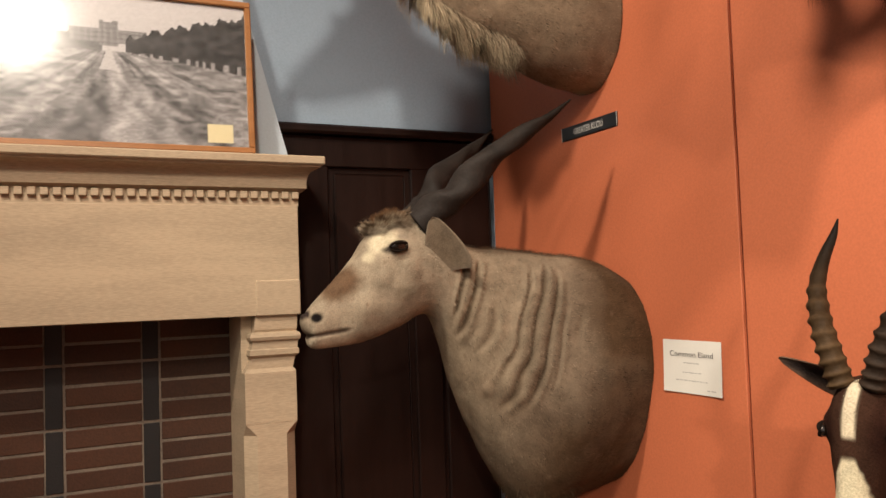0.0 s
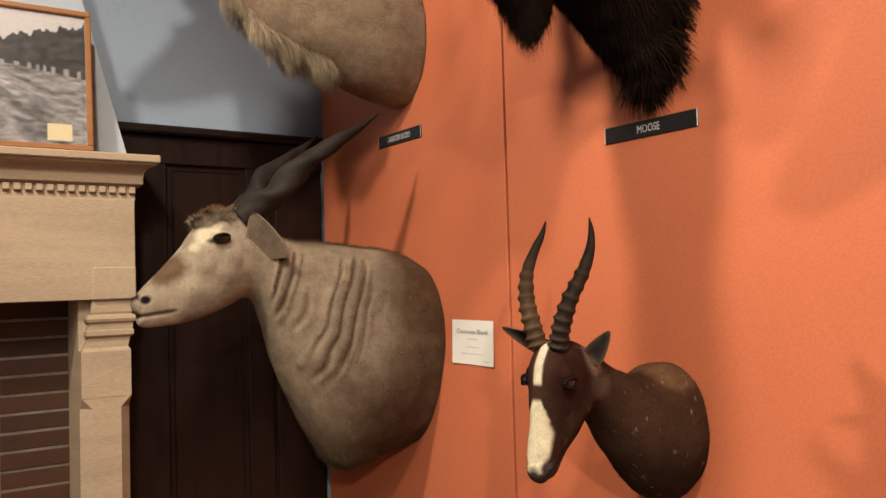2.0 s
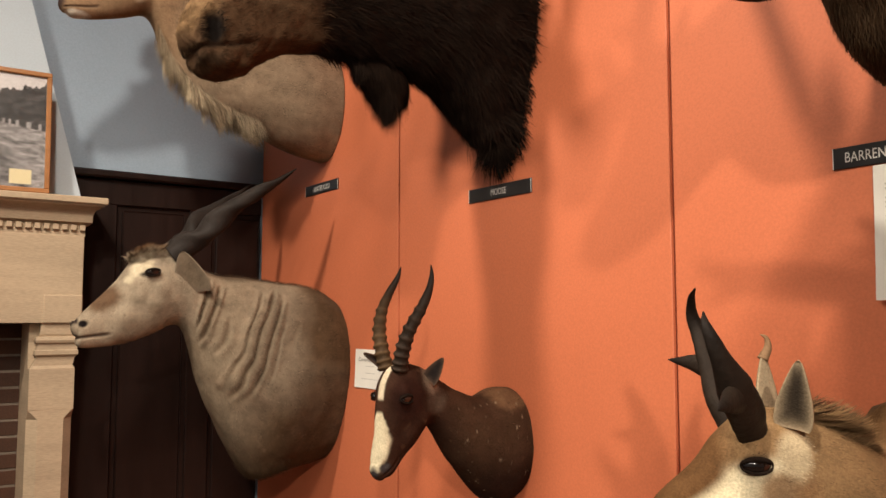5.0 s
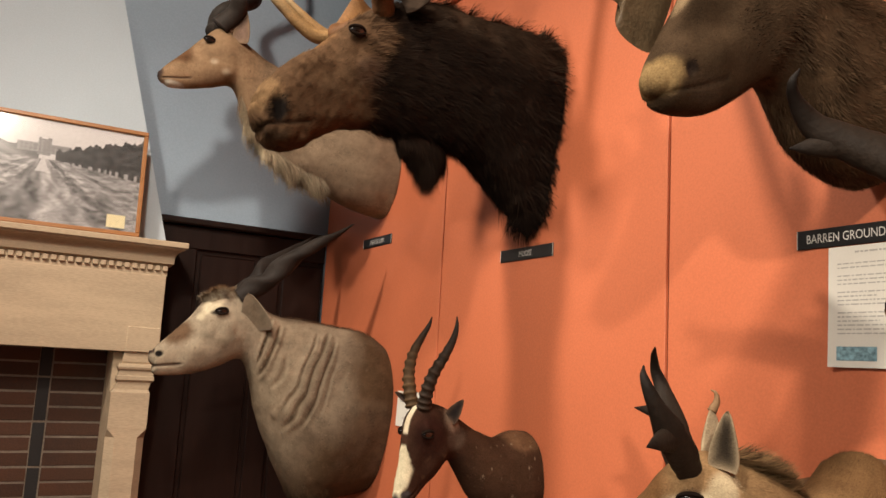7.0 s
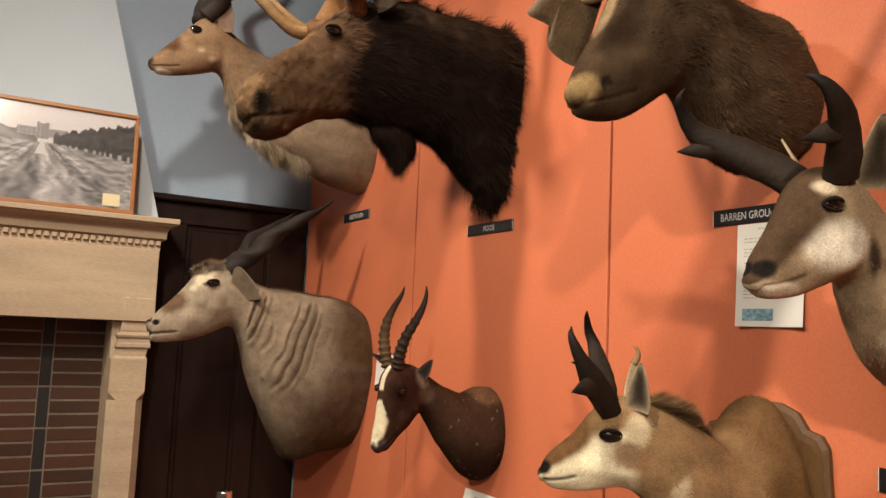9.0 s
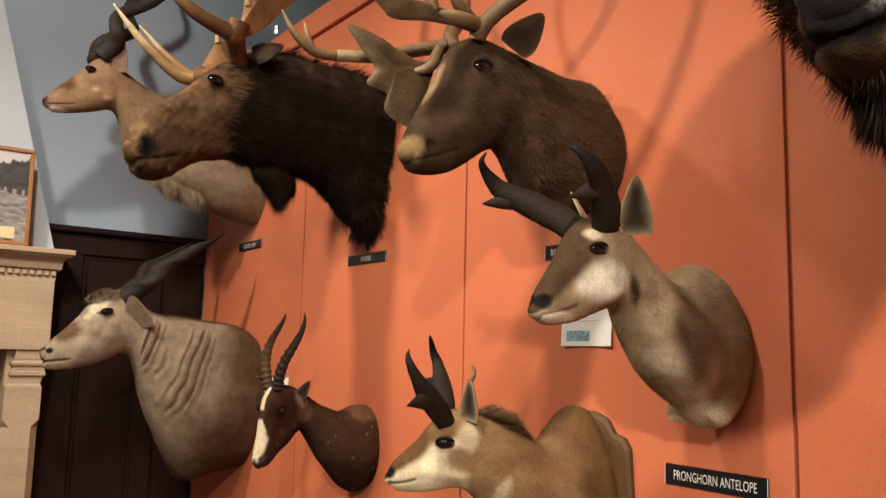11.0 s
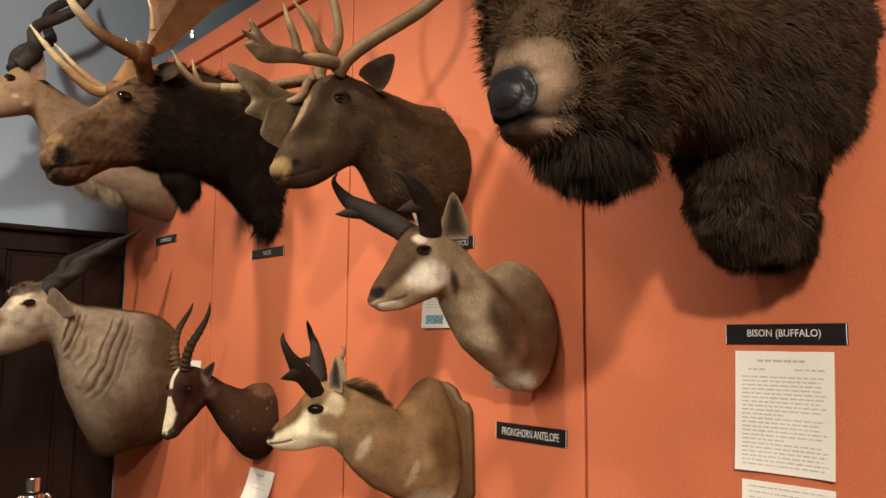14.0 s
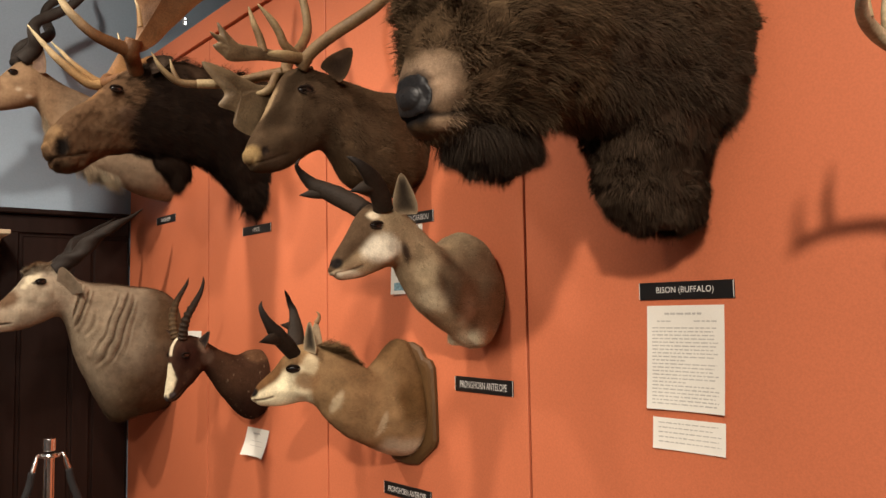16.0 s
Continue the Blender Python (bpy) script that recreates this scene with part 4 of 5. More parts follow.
# ---- moose ----
def moose():
    y0 = 0.88
    top = mount("moose_head_mount", "dark brown moose mount with long muzzle and palmed antlers", y0, 1.94)
    go = bender(y0, None)
    h = Hide([(.652, 2.175, .664, 2.105, .050), (.660, 2.215, .695, 2.062, .078), (.72, 2.300, .78, 2.066, .088), (.82, 2.395, .90, 2.145, .086), (.90, 2.470, 1.0, 2.172, .105), (.97, 2.530, 1.09, 2.172, .122),
              (1.06, 2.590, 1.16, 2.170, .125), (1.20, 2.622, 1.26, 2.165, .140), (1.35, 2.618, 1.40, 2.130, .160), (1.50, 2.610, 1.515, 2.030, .165, .25), (1.60, 2.605, 1.60, 1.955, .155, .42), (1.646, 2.60, 1.646, 1.93, .145, .45)], 240, 128, .75)
    h.push(0.008 * wobble(h.p, 14, 3.0) + 0.004 * wobble(h.p, 34, 1.0))
    h.bulge((.90, .10, 2.430, .055, .016), (.915, .11, 2.465, .03, .010), (.70, .075, 2.15, .05, .012), (.694, .080, 2.152, (.036, .04, .050), -.034), (.74, .07, 2.09, .04, .01), (.93, .11, 2.30, .08, .012))
    lip = h.mouth(.668, 2.105, .80, 2.125, .006, .006)
    h.bulge((.80, .085, 2.28, .06, -.014), (.86, .09, 2.36, .05, -.006), (.93, .11, 2.48, .035, .010))
    h.push((.004 * wobble(h.p, 46, 2.0) + .002 * wobble(h.p, 95, 6.0)) * smooth01((4.8 - h.s) / 1.0))
    neck = smooth01((h.s - 4.45 + .6 * wobble(h.p, 16, 7.0) - 1.0 * np.cos(h.phi)) / .5)
    topc = smooth01((np.cos(h.phi) - .25) / .5) * smooth01((h.s - 6) / 1.5)
    h.paint((.088, .050, .027), (neck, (.016, .010, .007)), (topc * (.6 + .4 * wobble(h.p, 9, 1.0)), (.072, .045, .028)), (h.blob(.66, .03, 2.20, (.07, .09, .075)), (.19, .115, .058)), (h.blob(.80, .02, 2.42, (.10, .05, .06)) * .6, (.19, .10, .045)),
            (h.blob(.695, .080, 2.152, (.040, .05, .055)), (.008, .006, .005)), (lip, (.02, .012, .008)), (h.blob(.80, .09, 2.2, (.09, .08, .09)) * .5 * (.5 + wobble(h.p, 30, 2.)), (.05, .026, .014)), (h.blob(.70, .06, 2.085, (.05, .06, .02)), (.06, .035, .02)), (h.blob(.95, .11, 2.31, (.05, .06, .06)) * .6, (.075, .045, .03)), (h.blob(.908, .115, 2.43, (.042, .05, .034)), (.05, .030, .018)), (h.blob(.908, .115, 2.43, (.030, .05, .020)), (.016, .011, .008)),
            (h.blob(.96, .06, 2.53, (.05, .07, .04)) * .7, (.12, .075, .045)))
    h.build(go, top)
    h.hair(go, top, 30000, .017, .0014, lift=.14, droop=.05, seed=7, where=smooth01((4.6 - h.s) / .8) + .02, shade=.22)
    h.hair(go, top, 46000, .040, .0020, name="neck_fur", lift=.28, droop=.25, seed=8, where=smooth01((h.s - 3.8) / .8), shade=.3, clump=.35)
    h.hair(go, top, 5200, .085, .0024, name="shoulder_fur", lift=.75, droop=.3, seed=41, where=smooth01((h.s - 9.2) / .8) * (.3 + np.abs(np.cos(h.phi))) + .9 * smooth01((np.cos(h.phi) - .9) / .06) * smooth01((h.s - 6.3) / .5), shade=.35, clump=1.2, jitter=.5)
    # hanging bell of hair under the throat
    b = Hide([(1.09, 2.19, 1.24, 2.19, .03), (1.11, 2.155, 1.285, 2.145, .046), (1.145, 2.128, 1.29, 2.118, .040), (1.175, 2.108, 1.275, 2.098, .030), (1.20, 2.094, 1.255, 2.088, .016)], 40, 30)
    b.paint((.016, .010, .007))
    b.build(go, top, "bell", "hanging bell of dark hair")
    b.hair(go, top, 12000, .085, .0018, name="bell_hair", lift=.25, droop=.9, lengths=.35 + .5 * smooth01((b.s - 1.5) / 2) + .25 * wobble(b.p, 45, 2.), seed=9, shade=.3, jitter=.5, clump=.9)
    eyes(go, top, .908, .108, 2.430, .0205)
    bone, tipc = (.34, .20, .085), (.62, .50, .30)
    brown = (.13, .058, .022)
    near = dict(s=-1, beam=[(1.01, -.06, 2.53, .036), (.98, -.11, 2.565, .034), (.95, -.165, 2.585, .036), (.955, -.19, 2.64, .034)],
                tines=[[(.965, -.165, 2.590, .034), (.872, -.178, 2.604, .028), (.785, -.182, 2.632, .024), (.708, -.180, 2.690, .019), (.655, -.176, 2.755, .013), (.612, -.172, 2.835, .003)],
                       [(.95, -.16, 2.59, .016), (1.05, -.15, 2.655, .014), (1.13, -.125, 2.742, .010), (1.215, -.10, 2.825, .002)],
                       [(.985, -.19, 2.70, .013), (.975, -.19, 2.78, .010), (.95, -.185, 2.84, .002)]],
                palm=[(.945, -.165, 2.58), (.968, -.18, 2.67), (.962, -.19, 2.80), (.945, -.21, 2.92), (.92, -.22, 3.03), (1.0, -.25, 2.99), (1.06, -.27, 3.09), (1.12, -.28, 3.01), (1.21, -.30, 3.07), (1.24, -.30, 2.98),
                      (1.32, -.29, 2.93), (1.22, -.25, 2.84), (1.11, -.20, 2.71), (1.02, -.17, 2.61)])
    far = dict(s=1, beam=[(1.01, .06, 2.53, .036), (.99, .13, 2.535, .032), (.965, .20, 2.535, .03), (.98, .25, 2.57, .028)],
               tines=[[(.975, .235, 2.535, .026), (.89, .24, 2.532, .023), (.77, .24, 2.61, .018), (.69, .24, 2.685, .012), (.625, .24, 2.755, .003)],
                      [(.965, .25, 2.545, .020), (.92, .25, 2.555, .018), (.83, .26, 2.617, .013), (.77, .26, 2.67, .008), (.73, .26, 2.705, .002)],
                      [(1.05, .28, 2.72, .012), (1.05, .29, 2.77, .008), (1.04, .295, 2.82, .002)]],
               palm=[(.95, .20, 2.51), (.965, .25, 2.57), (1.0, .27, 2.635), (1.045, .285, 2.72), (1.08, .30, 2.74), (1.14, .31, 2.71), (1.22, .31, 2.74), (1.24, .30, 2.62), (1.16, .26, 2.55), (1.05, .20, 2.51)])
    for d in (near, far):
        s = d["s"]
        ant = tube("antler", d["beam"], go, top, ANTLER, brown, brown, 50, 20, rough=.10, label="palmed brown antler with long brow tines")
        for k, pts in enumerate(d["tines"]):
            t = tube("tine", pts, go, top, ANTLER, brown if k == 0 and s < 0 else bone, tipc, 60, 16, rough=.07, seed=k + 1.0)
            t.parent = ant
        t = plate("palm", d["palm"], go, top, ANTLER, brown if s < 0 else (.24, .12, .045), .030, (.24, .12, .05))
        t.parent = ant
        ear(go, top, (1.06, s * .105, 2.545), (1.135, s * .175, 2.595), .085, (-.6, s * .7, .2), (.035, .024, .018), (.05, .034, .024), .55, fringe=(.14, .10, .07))
    return top


# ---- barren ground caribou ----
def caribou():
    y0 = -0.40
    top = mount("caribou_head_mount", "brown caribou mount with wide branching antlers", y0, 1.90)
    place = bender(y0, (1.42, .25, 2))
    go = lambda p: place(p) + np.array((-.012, -.028, -.016)) * smooth01((1.62 - np.asarray(p, float)[:, :1]) / .2)
    h = Hide([(.962, 1.985, .975, 1.935, .034), (.975, 2.02, .995, 1.915, .050), (1.02, 2.105, 1.065, 1.922, .055), (1.06, 2.185, 1.135, 1.955, .066), (1.10, 2.255, 1.20, 2.0, .080), (1.165, 2.290, 1.25, 2.010, .082),
              (1.25, 2.280, 1.295, 1.975, .085), (1.35, 2.262, 1.355, 1.90, .095), (1.46, 2.252, 1.455, 1.866, .108), (1.56, 2.246, 1.555, 1.866, .114), (1.646, 2.18, 1.646, 1.91, .098)])
    h.push(0.004 * wobble(h.p, 13, 3.0))
    h.bulge((1.138, .075, 2.19, .04, .009), (1.00, .042, 1.975, .02, -.009), (1.20, .08, 2.10, .06, .006), (1.055, .06, 2.01, .05, .005))
    lip = h.mouth(.982, 1.935, 1.085, 1.965)
    h.bulge((1.07, .06, 2.08, .05, -.010), (1.135, .075, 2.225, .03, .007), (1.20, .08, 2.04, .05, .008))
    h.paint((.060, .038, .022), (lip, (.03, .02, .014)), (smooth01((h.s - 4.5) / 2), (.070, .043, .024)), (smooth01((h.s - 5) / 2) * smooth01((1.98 - h.p[:, 2]) / .12), (.050, .028, .014)), (smooth01((h.s - 7) / 2) * (.5 + .5 * wobble(h.p, 10, 2.0)) * .5, (.15, .09, .046)),
            (h.blob(.972, .02, 1.965, (.035, .055, .040)), (.25, .165, .075)), (h.blob(1.005, .045, 1.972, (.016, .03, .024)), (.02, .013, .01)), (h.blob(1.04, .0, 2.15, (.06, .028, .10)), (.27, .19, .11)), (h.blob(1.04, .05, 1.95, (.05, .06, .03)), (.07, .045, .028)), (h.blob(1.138, .08, 2.19, (.048, .04, .042)) * .6, (.10, .062, .036)), (h.blob(1.138, .08, 2.19, (.028, .04, .022)), (.024, .016, .012)), (smooth01((wobble(h.p, 28, 9.) - .35) / .3) * smooth01((h.s - 4.5) / 2) * .6, (.125, .078, .042)))
    h.build(go, top)
    h.hair(go, top, 48000, .022, .0015, lift=.2, droop=.08, seed=10, shade=.35, clump=.35)
    eyes(go, top, 1.138, .074, 2.19, .021)
    ball("screw", go, top, (1.60, -.005, 2.252), (.010, .010, .012), SCREW, "bright hanging screw")
    bone, tipc = (.155, .094, .044), (.29, .21, .11)
    for s in (-1, 1):
        n = s < 0
        beam = [(1.135, s * .05, 2.27, .022), (1.15, s * .085, 2.315, .021), (1.20, s * .15, 2.37, .021), (1.30, s * .25, 2.46, .020), (1.37, s * .32, 2.57, .018), (1.36, s * .36, 2.72, .016), (1.27, s * .36, 2.86, .012), (1.15, s * .33, 2.95, .003)]
        ant = tube("antler", beam, go, top, ANTLER, bone, tipc, 110, 16, label="long curving caribou antler")
        if n:
            tines = [[(1.145, -.47, 2.292, .022), (1.10, -.485, 2.282, .021), (1.04, -.495, 2.276, .020), (.97, -.50, 2.268, .012)],
                     [(.965, -.50, 2.272, .015), (.950, -.50, 2.321, .013), (.930, -.50, 2.363, .010), (.912, -.50, 2.412, .003)],
                     [(1.10, -.482, 2.288, .016), (1.047, -.488, 2.318, .015), (1.027, -.49, 2.353, .014), (.998, -.49, 2.390, .012), (.95, -.49, 2.432, .003)]]
            blade = [(1.05, -.498, 2.288), (.951, -.50, 2.288), (.882, -.502, 2.284), (.853, -.503, 2.298), (.806, -.505, 2.338), (.812, -.504, 2.300), (.780, -.505, 2.303), (.808, -.504, 2.276), (.790, -.505, 2.260), (.818, -.503, 2.238), (.852, -.502, 2.222), (.953, -.50, 2.244), (1.05, -.498, 2.258)]
            spine = ((1.02, -.498, 2.272), (.845, -.503, 2.262))
        else:
            tines = [[(1.12, s * .06, 2.28, .020), (1.06, s * .09, 2.265, .018), (.96, s * .13, 2.235, .017), (.86, s * .17, 2.225, .015)],
                     [(.87, s * .17, 2.225, .014), (.80, s * .18, 2.225, .012), (.745, s * .18, 2.26, .009), (.71, s * .18, 2.31, .002)],
                     [(.80, s * .18, 2.228, .009), (.785, s * .185, 2.26, .007), (.775, s * .19, 2.30, .002)],
                     [(1.10, s * .06, 2.27, .016), (1.075, s * .055, 2.22, .015), (1.05, s * .06, 2.20, .012), (1.02, s * .08, 2.195, .003)]]
            blade = [(1.09, -.345, 2.226), (1.03, -.34, 2.214), (.975, -.335, 2.230), (.915, -.33, 2.252), (.832, -.325, 2.262), (.868, -.328, 2.210), (.908, -.332, 2.165), (.888, -.332, 2.122), (.945, -.335, 2.105), (.940, -.337, 2.060), (1.010, -.34, 2.032), (1.035, -.342, 2.07), (1.06, -.344, 2.13)]
            spine = None
        for k, pts in enumerate(tines):
            t = tube("tine", pts, np.array if n else go, top, ANTLER, bone, tipc, 50, 14, seed=k + 1.5)
            t.parent = ant
        t = plate("palm", blade, np.array, top, ANTLER, (.10, .064, .033) if n else (.080, .050, .025), .022, (.15, .10, .052) if n else (.15, .10, .054), spine=spine)
        t.parent = ant
        ear(go, top, (1.235, s * .075, 2.255), (1.28, s * .135, 2.345), .088, (-.5, s * .8, .1), (.075, .045, .025), (.035, .022, .015), .5, fringe=(.08, .055, .035))
    return top


# ---- blesbok ----
def blesbok():
    y0 = 0.875
    top = mount("blesbok_head_mount", "red-brown blesbok mount with white face blaze and ringed horns", y0, 0.93)
    go = bender(y0, (1.46, .2, -12))
    h = Hide([(1.166, 1.085, 1.190, 1.042, .026), (1.168, 1.118, 1.220, 1.050, .034), (1.177, 1.18, 1.258, 1.085, .036), (1.186, 1.245, 1.300, 1.120, .048), (1.198, 1.30, 1.335, 1.158, .060), (1.235, 1.340, 1.362, 1.170, .060),
              (1.30, 1.336, 1.380, 1.160, .056), (1.36, 1.312, 1.415, 1.11, .062), (1.44, 1.266, 1.48, 1.02, .085), (1.53, 1.236, 1.545, .950, .115), (1.595, 1.256, 1.60, .922, .130), (1.646, 1.258, 1.646, .938, .125)], 220, 112)
    h.push(0.003 * wobble(h.p, 16, 3.0))
    h.bulge((1.228, .058, 1.252, .03, .008), (1.18, .028, 1.085, .014, -.006))
    lip = h.mouth(1.18, 1.056, 1.235, 1.092)
    h.bulge((1.235, .045, 1.165, .04, -.007), (1.225, .055, 1.275, .022, .006), (1.31, .055, 1.19, .04, .006))
    front = smooth01((np.cos(h.phi) - .25) / .35)
    z = h.p[:, 2]
    blaze = front * smooth01((1.222 - z) / .012) * smooth01((z - 1.058) / .012) * smooth01((.022 + .30 * np.clip(1.19 - z, -.03, .05) + .003 * wobble(h.p, 90, 2.) - np.abs(h.p[:, 1])) / .006) * (h.s < 4.2)
    stripe = front * smooth01((z - 1.245) / .01) * smooth01((.013 - np.abs(h.p[:, 1])) / .005) * (h.s < 4.8)
    h.paint((.046, .022, .014), (smooth01((h.s - 6) / 2), (.056, .029, .017)), (smooth01((h.s - 7.5) / 1.5) * smooth01((1.12 - z) / .12), (.026, .012, .008)), (smooth01((wobble(h.p, 60, 8.) - .5) / .3) * .5, (.13, .07, .04)), (h.blob(1.60, .05, 1.235, (.07, .10, .05)), (.16, .085, .045)), (h.blob(1.24, .05, 1.25, (.07, .05, .08)), (.032, .013, .009)), (h.blob(1.345, .06, 1.24, (.05, .05, .05)) * .6, (.13, .09, .065)), (smooth01((wobble(h.p, 130, 3.) - .62) / .15) * smooth01((h.s - 7) / 1) * .7, (.30, .22, .15)), (blaze, (.70, .61, .42)), (stripe, (.66, .56, .40)), (h.blob(1.18, .028, 1.075, (.024, .02, .018)), (.05, .04, .04)), (h.blob(1.168, .0, 1.062, (.02, .018, .018)), (.06, .05, .05)),
            (h.blob(1.33, .06, 1.30, (.045, .05, .05)), (.20, .14, .10)), (h.blob(1.228, .062, 1.252, (.026, .04, .018)), (.012, .007, .006)))
    h.build(go, top)
    h.hair(go, top, 34000, .011, .0011, lift=.16, droop=.02, seed=12, shade=.35, clump=.25)
    eyes(go, top, 1.228, .056, 1.252, .017)
    for s in (-1, 1):
        tube("horn", [(1.232, s * .026, 1.325, .021), (1.228, s * .040, 1.375, .020), (1.235, s * .058, 1.43, .018), (1.262, s * .076, 1.49, .015), (1.292, s * .078, 1.54, .011), (1.312, s * .070, 1.58, .007), (1.318, s * .062, 1.612, .0015)],
             go, top, HORN, (.075, .044, .021) if s > 0 else (.032, .020, .013), (.018, .014, .012), 150, 20, ridge=(.30, 13, .66), rough=.03, label="ringed lyre-shaped horn")
        ear(go, top, (1.322, s * .050, 1.293 if s < 0 else 1.31), (1.330, -.098, 1.358) if s < 0 else (1.262, .155, 1.365), .046, (-.8, s * .45, .1), (.15, .095, .065), (.022, .018, .018), .5, fringe=(.5, .46, .40))
    return top


# ---- pronghorns ----
def pronghorn_parts(go, top, horns, ears):
    for s in (-1, 1):
        pts, prong = horns(s)
        hn = tube("horn", pts, np.array, top, HORN, (.024, .016, .011), (.015, .011, .009), 90, 18, flat=((.6, .8, 0), .62), rough=.06, label="black pronged horn")
        t = tube("prong", prong, np.array, top, HORN, (.024, .016, .011), (.014, .010, .008), 40, 12, flat=((.6, .8, 0), .6))
        t.parent = hn
        b, t, w = ears(s)
        ear(go, top, b, t, w, (-.55, s * .85, 0), (.40, .31, .20), (.02, .015, .012), .30, fringe=(.40, .33, .24))


def pronghorn_on_plaque():
    y0 = -0.33
    top = mount("pronghorn_head_mount", "tan and white pronghorn mount on a varnished wooden plaque", y0, 0.86)
    go = bender(y0, (1.405, .12, 39))
    h = Hide([(1.048, 1.150, 1.056, 1.122, .022), (1.066, 1.182, 1.078, 1.108, .034), (1.115, 1.230, 1.13, 1.106, .038), (1.155, 1.282, 1.185, 1.112, .050), (1.20, 1.318, 1.235, 1.120, .062), (1.255, 1.322, 1.275, 1.100, .062),
              (1.325, 1.300, 1.315, 1.045, .064), (1.40, 1.262, 1.385, .985, .076), (1.475, 1.226, 1.47, .945, .098), (1.535, 1.262, 1.54, .915, .128, -.1), (1.595, 1.325, 1.60, .895, .150, -.22), (1.630, 1.328, 1.630, .905, .148, -.25)], 220, 112)
    h.push(0.004 * wobble(h.p, 14, 3.0))
    h.bulge((1.202, .058, 1.240, .03, .008), (1.068, .024, 1.158, .012, -.005), (1.20, .055, 1.16, .05, .006), (1.60, .12, 1.05, .07, .012))
    lip = h.mouth(1.058, 1.128, 1.125, 1.130)
    h.bulge((1.135, .045, 1.19, .04, -.006), (1.200, .058, 1.264, .025, .008), (1.235, .06, 1.15, .04, .007), (1.30, .06, 1.10, .05, -.006))
    x, z, v = h.p[:, 0], h.p[:, 2], np.abs(h.p[:, 1])
    low = smooth01((1.245 - z + (x - 1.15) * .25) / .03) * smooth01((1.275 - x) / .03)
    nose = smooth01((np.cos(h.phi) - .05) / .4) * smooth01((1.185 - x) / .04)
    belly = smooth01((-np.cos(h.phi) - .55) / .3) * smooth01((h.s - 8.0) / .7)
    h.paint((.28, .170, .083), (low, (.78, .68, .46)), (nose, (.13, .066, .028)), (h.blob(1.25, .05, 1.20, (.06, .06, .05)) * .9, (.24, .135, .065)), (lip, (.05, .03, .02)), (h.blob(1.335 + .3 * (z - 1.12), .06, z * 0 + 1.12, (.016, .06, .05)) * .8, (.60, .48, .31)), (h.blob(1.47 + .3 * (z - 1.03), .09, z * 0 + 1.03, (.016, .08, .06)) * .6, (.58, .46, .30)), (belly, (.62, .52, .38)),
            (h.blob(1.262, .055, 1.255, (.035, .05, .05)), (.55, .44, .28)), (h.blob(1.202, .06, 1.240, (.030, .04, .020)), (.014, .010, .008)), (h.blob(1.056, .02, 1.156, (.025, .035, .020)), (.014, .011, .010)), (smooth01((np.cos(h.phi) - .965) / .03) * smooth01((h.s - 5) / .5) * smooth01((8 - h.s) / .5), (.05, .022, .012)), (smooth01((h.s - 8.6 + .5 * wobble(h.p, 14, 2.)) / .8) * smooth01((z - 1.0) / .06), (.115, .060, .023)), (smooth01((np.cos(h.phi) - .1) / .5) * smooth01((h.s - 5.5) / 1.5) * .55, (.16, .090, .042)), (h.blob(1.57, .05, 1.25, (.09, .1, .08)) * .5, (.15, .08, .035)))
    h.build(go, top)
    h.hair(go, top, 40000, .014, .0012, lift=.18, droop=.02, seed=14, shade=.2, clump=.2)
    h.hair(go, top, 4800, .052, .0018, name="mane", lift=1.0, droop=.0, where=smooth01((np.cos(h.phi) - .94) / .03) * smooth01((h.s - 5.2) / .4) * smooth01((7.6 - h.s) / .8), lengths=.5 + .7 * smooth01((7.2 - h.s) / 1.2), jitter=.4, seed=15, clump=.5)
    eyes(go, top, 1.202, .062, 1.240, .018)

    def horns(s):
        if s < 0:
            return ([(1.222, -.264, 1.262, .022), (1.196, -.274, 1.292, .026), (1.158, -.290, 1.326, .030), (1.116, -.302, 1.362, .028), (1.078, -.308, 1.406, .016), (1.060, -.306, 1.436, .011), (1.056, -.299, 1.458, .007), (1.066, -.288, 1.476, .0015)],
                    [(1.122, -.300, 1.350, .026), (1.086, -.315, 1.347, .019), (1.056, -.325, 1.342, .009), (1.034, -.332, 1.338, .001)])
        return ([(1.232, -.230, 1.262, .022), (1.240, -.212, 1.288, .027), (1.256, -.182, 1.335, .033), (1.274, -.148, 1.385, .026), (1.286, -.112, 1.438, .016), (1.276, -.104, 1.472, .011), (1.255, -.120, 1.502, .007), (1.232, -.146, 1.518, .0015)],
                [(1.270, -.154, 1.378, .024), (1.268, -.118, 1.386, .017), (1.262, -.086, 1.389, .008), (1.258, -.062, 1.391, .001)])

    pronghorn_parts(go, top, horns, lambda s: ((1.262, s * .052, 1.295), (1.262, s * .085, 1.402), .052))
    # curled ear tip of dried skin
    tube("ear_tip", [(1.262, .084, 1.395, .010), (1.272, .086, 1.415, .007), (1.270, .086, 1.432, .004), (1.260, .086, 1.438, .001)], go, top, HORN, (.25, .15, .08), n=24, m=8)
    # shield-shaped plaque
    bm = bmesh.new()
    out = []
    shape = [(-.10, 1.298), (-.125, 1.262), (-.160, 1.252), (-.178, 1.225), (-.186, 1.10), (-.190, .965), (-.176, .940), (-.075, .868), (0, .862)]
    shape = shape + [(-w, zz) for w, zz in shape[-2::-1]] + [(.05, 1.318), (-.05, 1.318)]
    for (w0, z0), (w1, z1) in zip(shape, shape[1:] + shape[:1]):
        out += [(w0 + (w1 - w0) * k, z0 + (z1 - z0) * k) for k in (0.06, 0.35, 0.65, 0.94)]
    loops = []
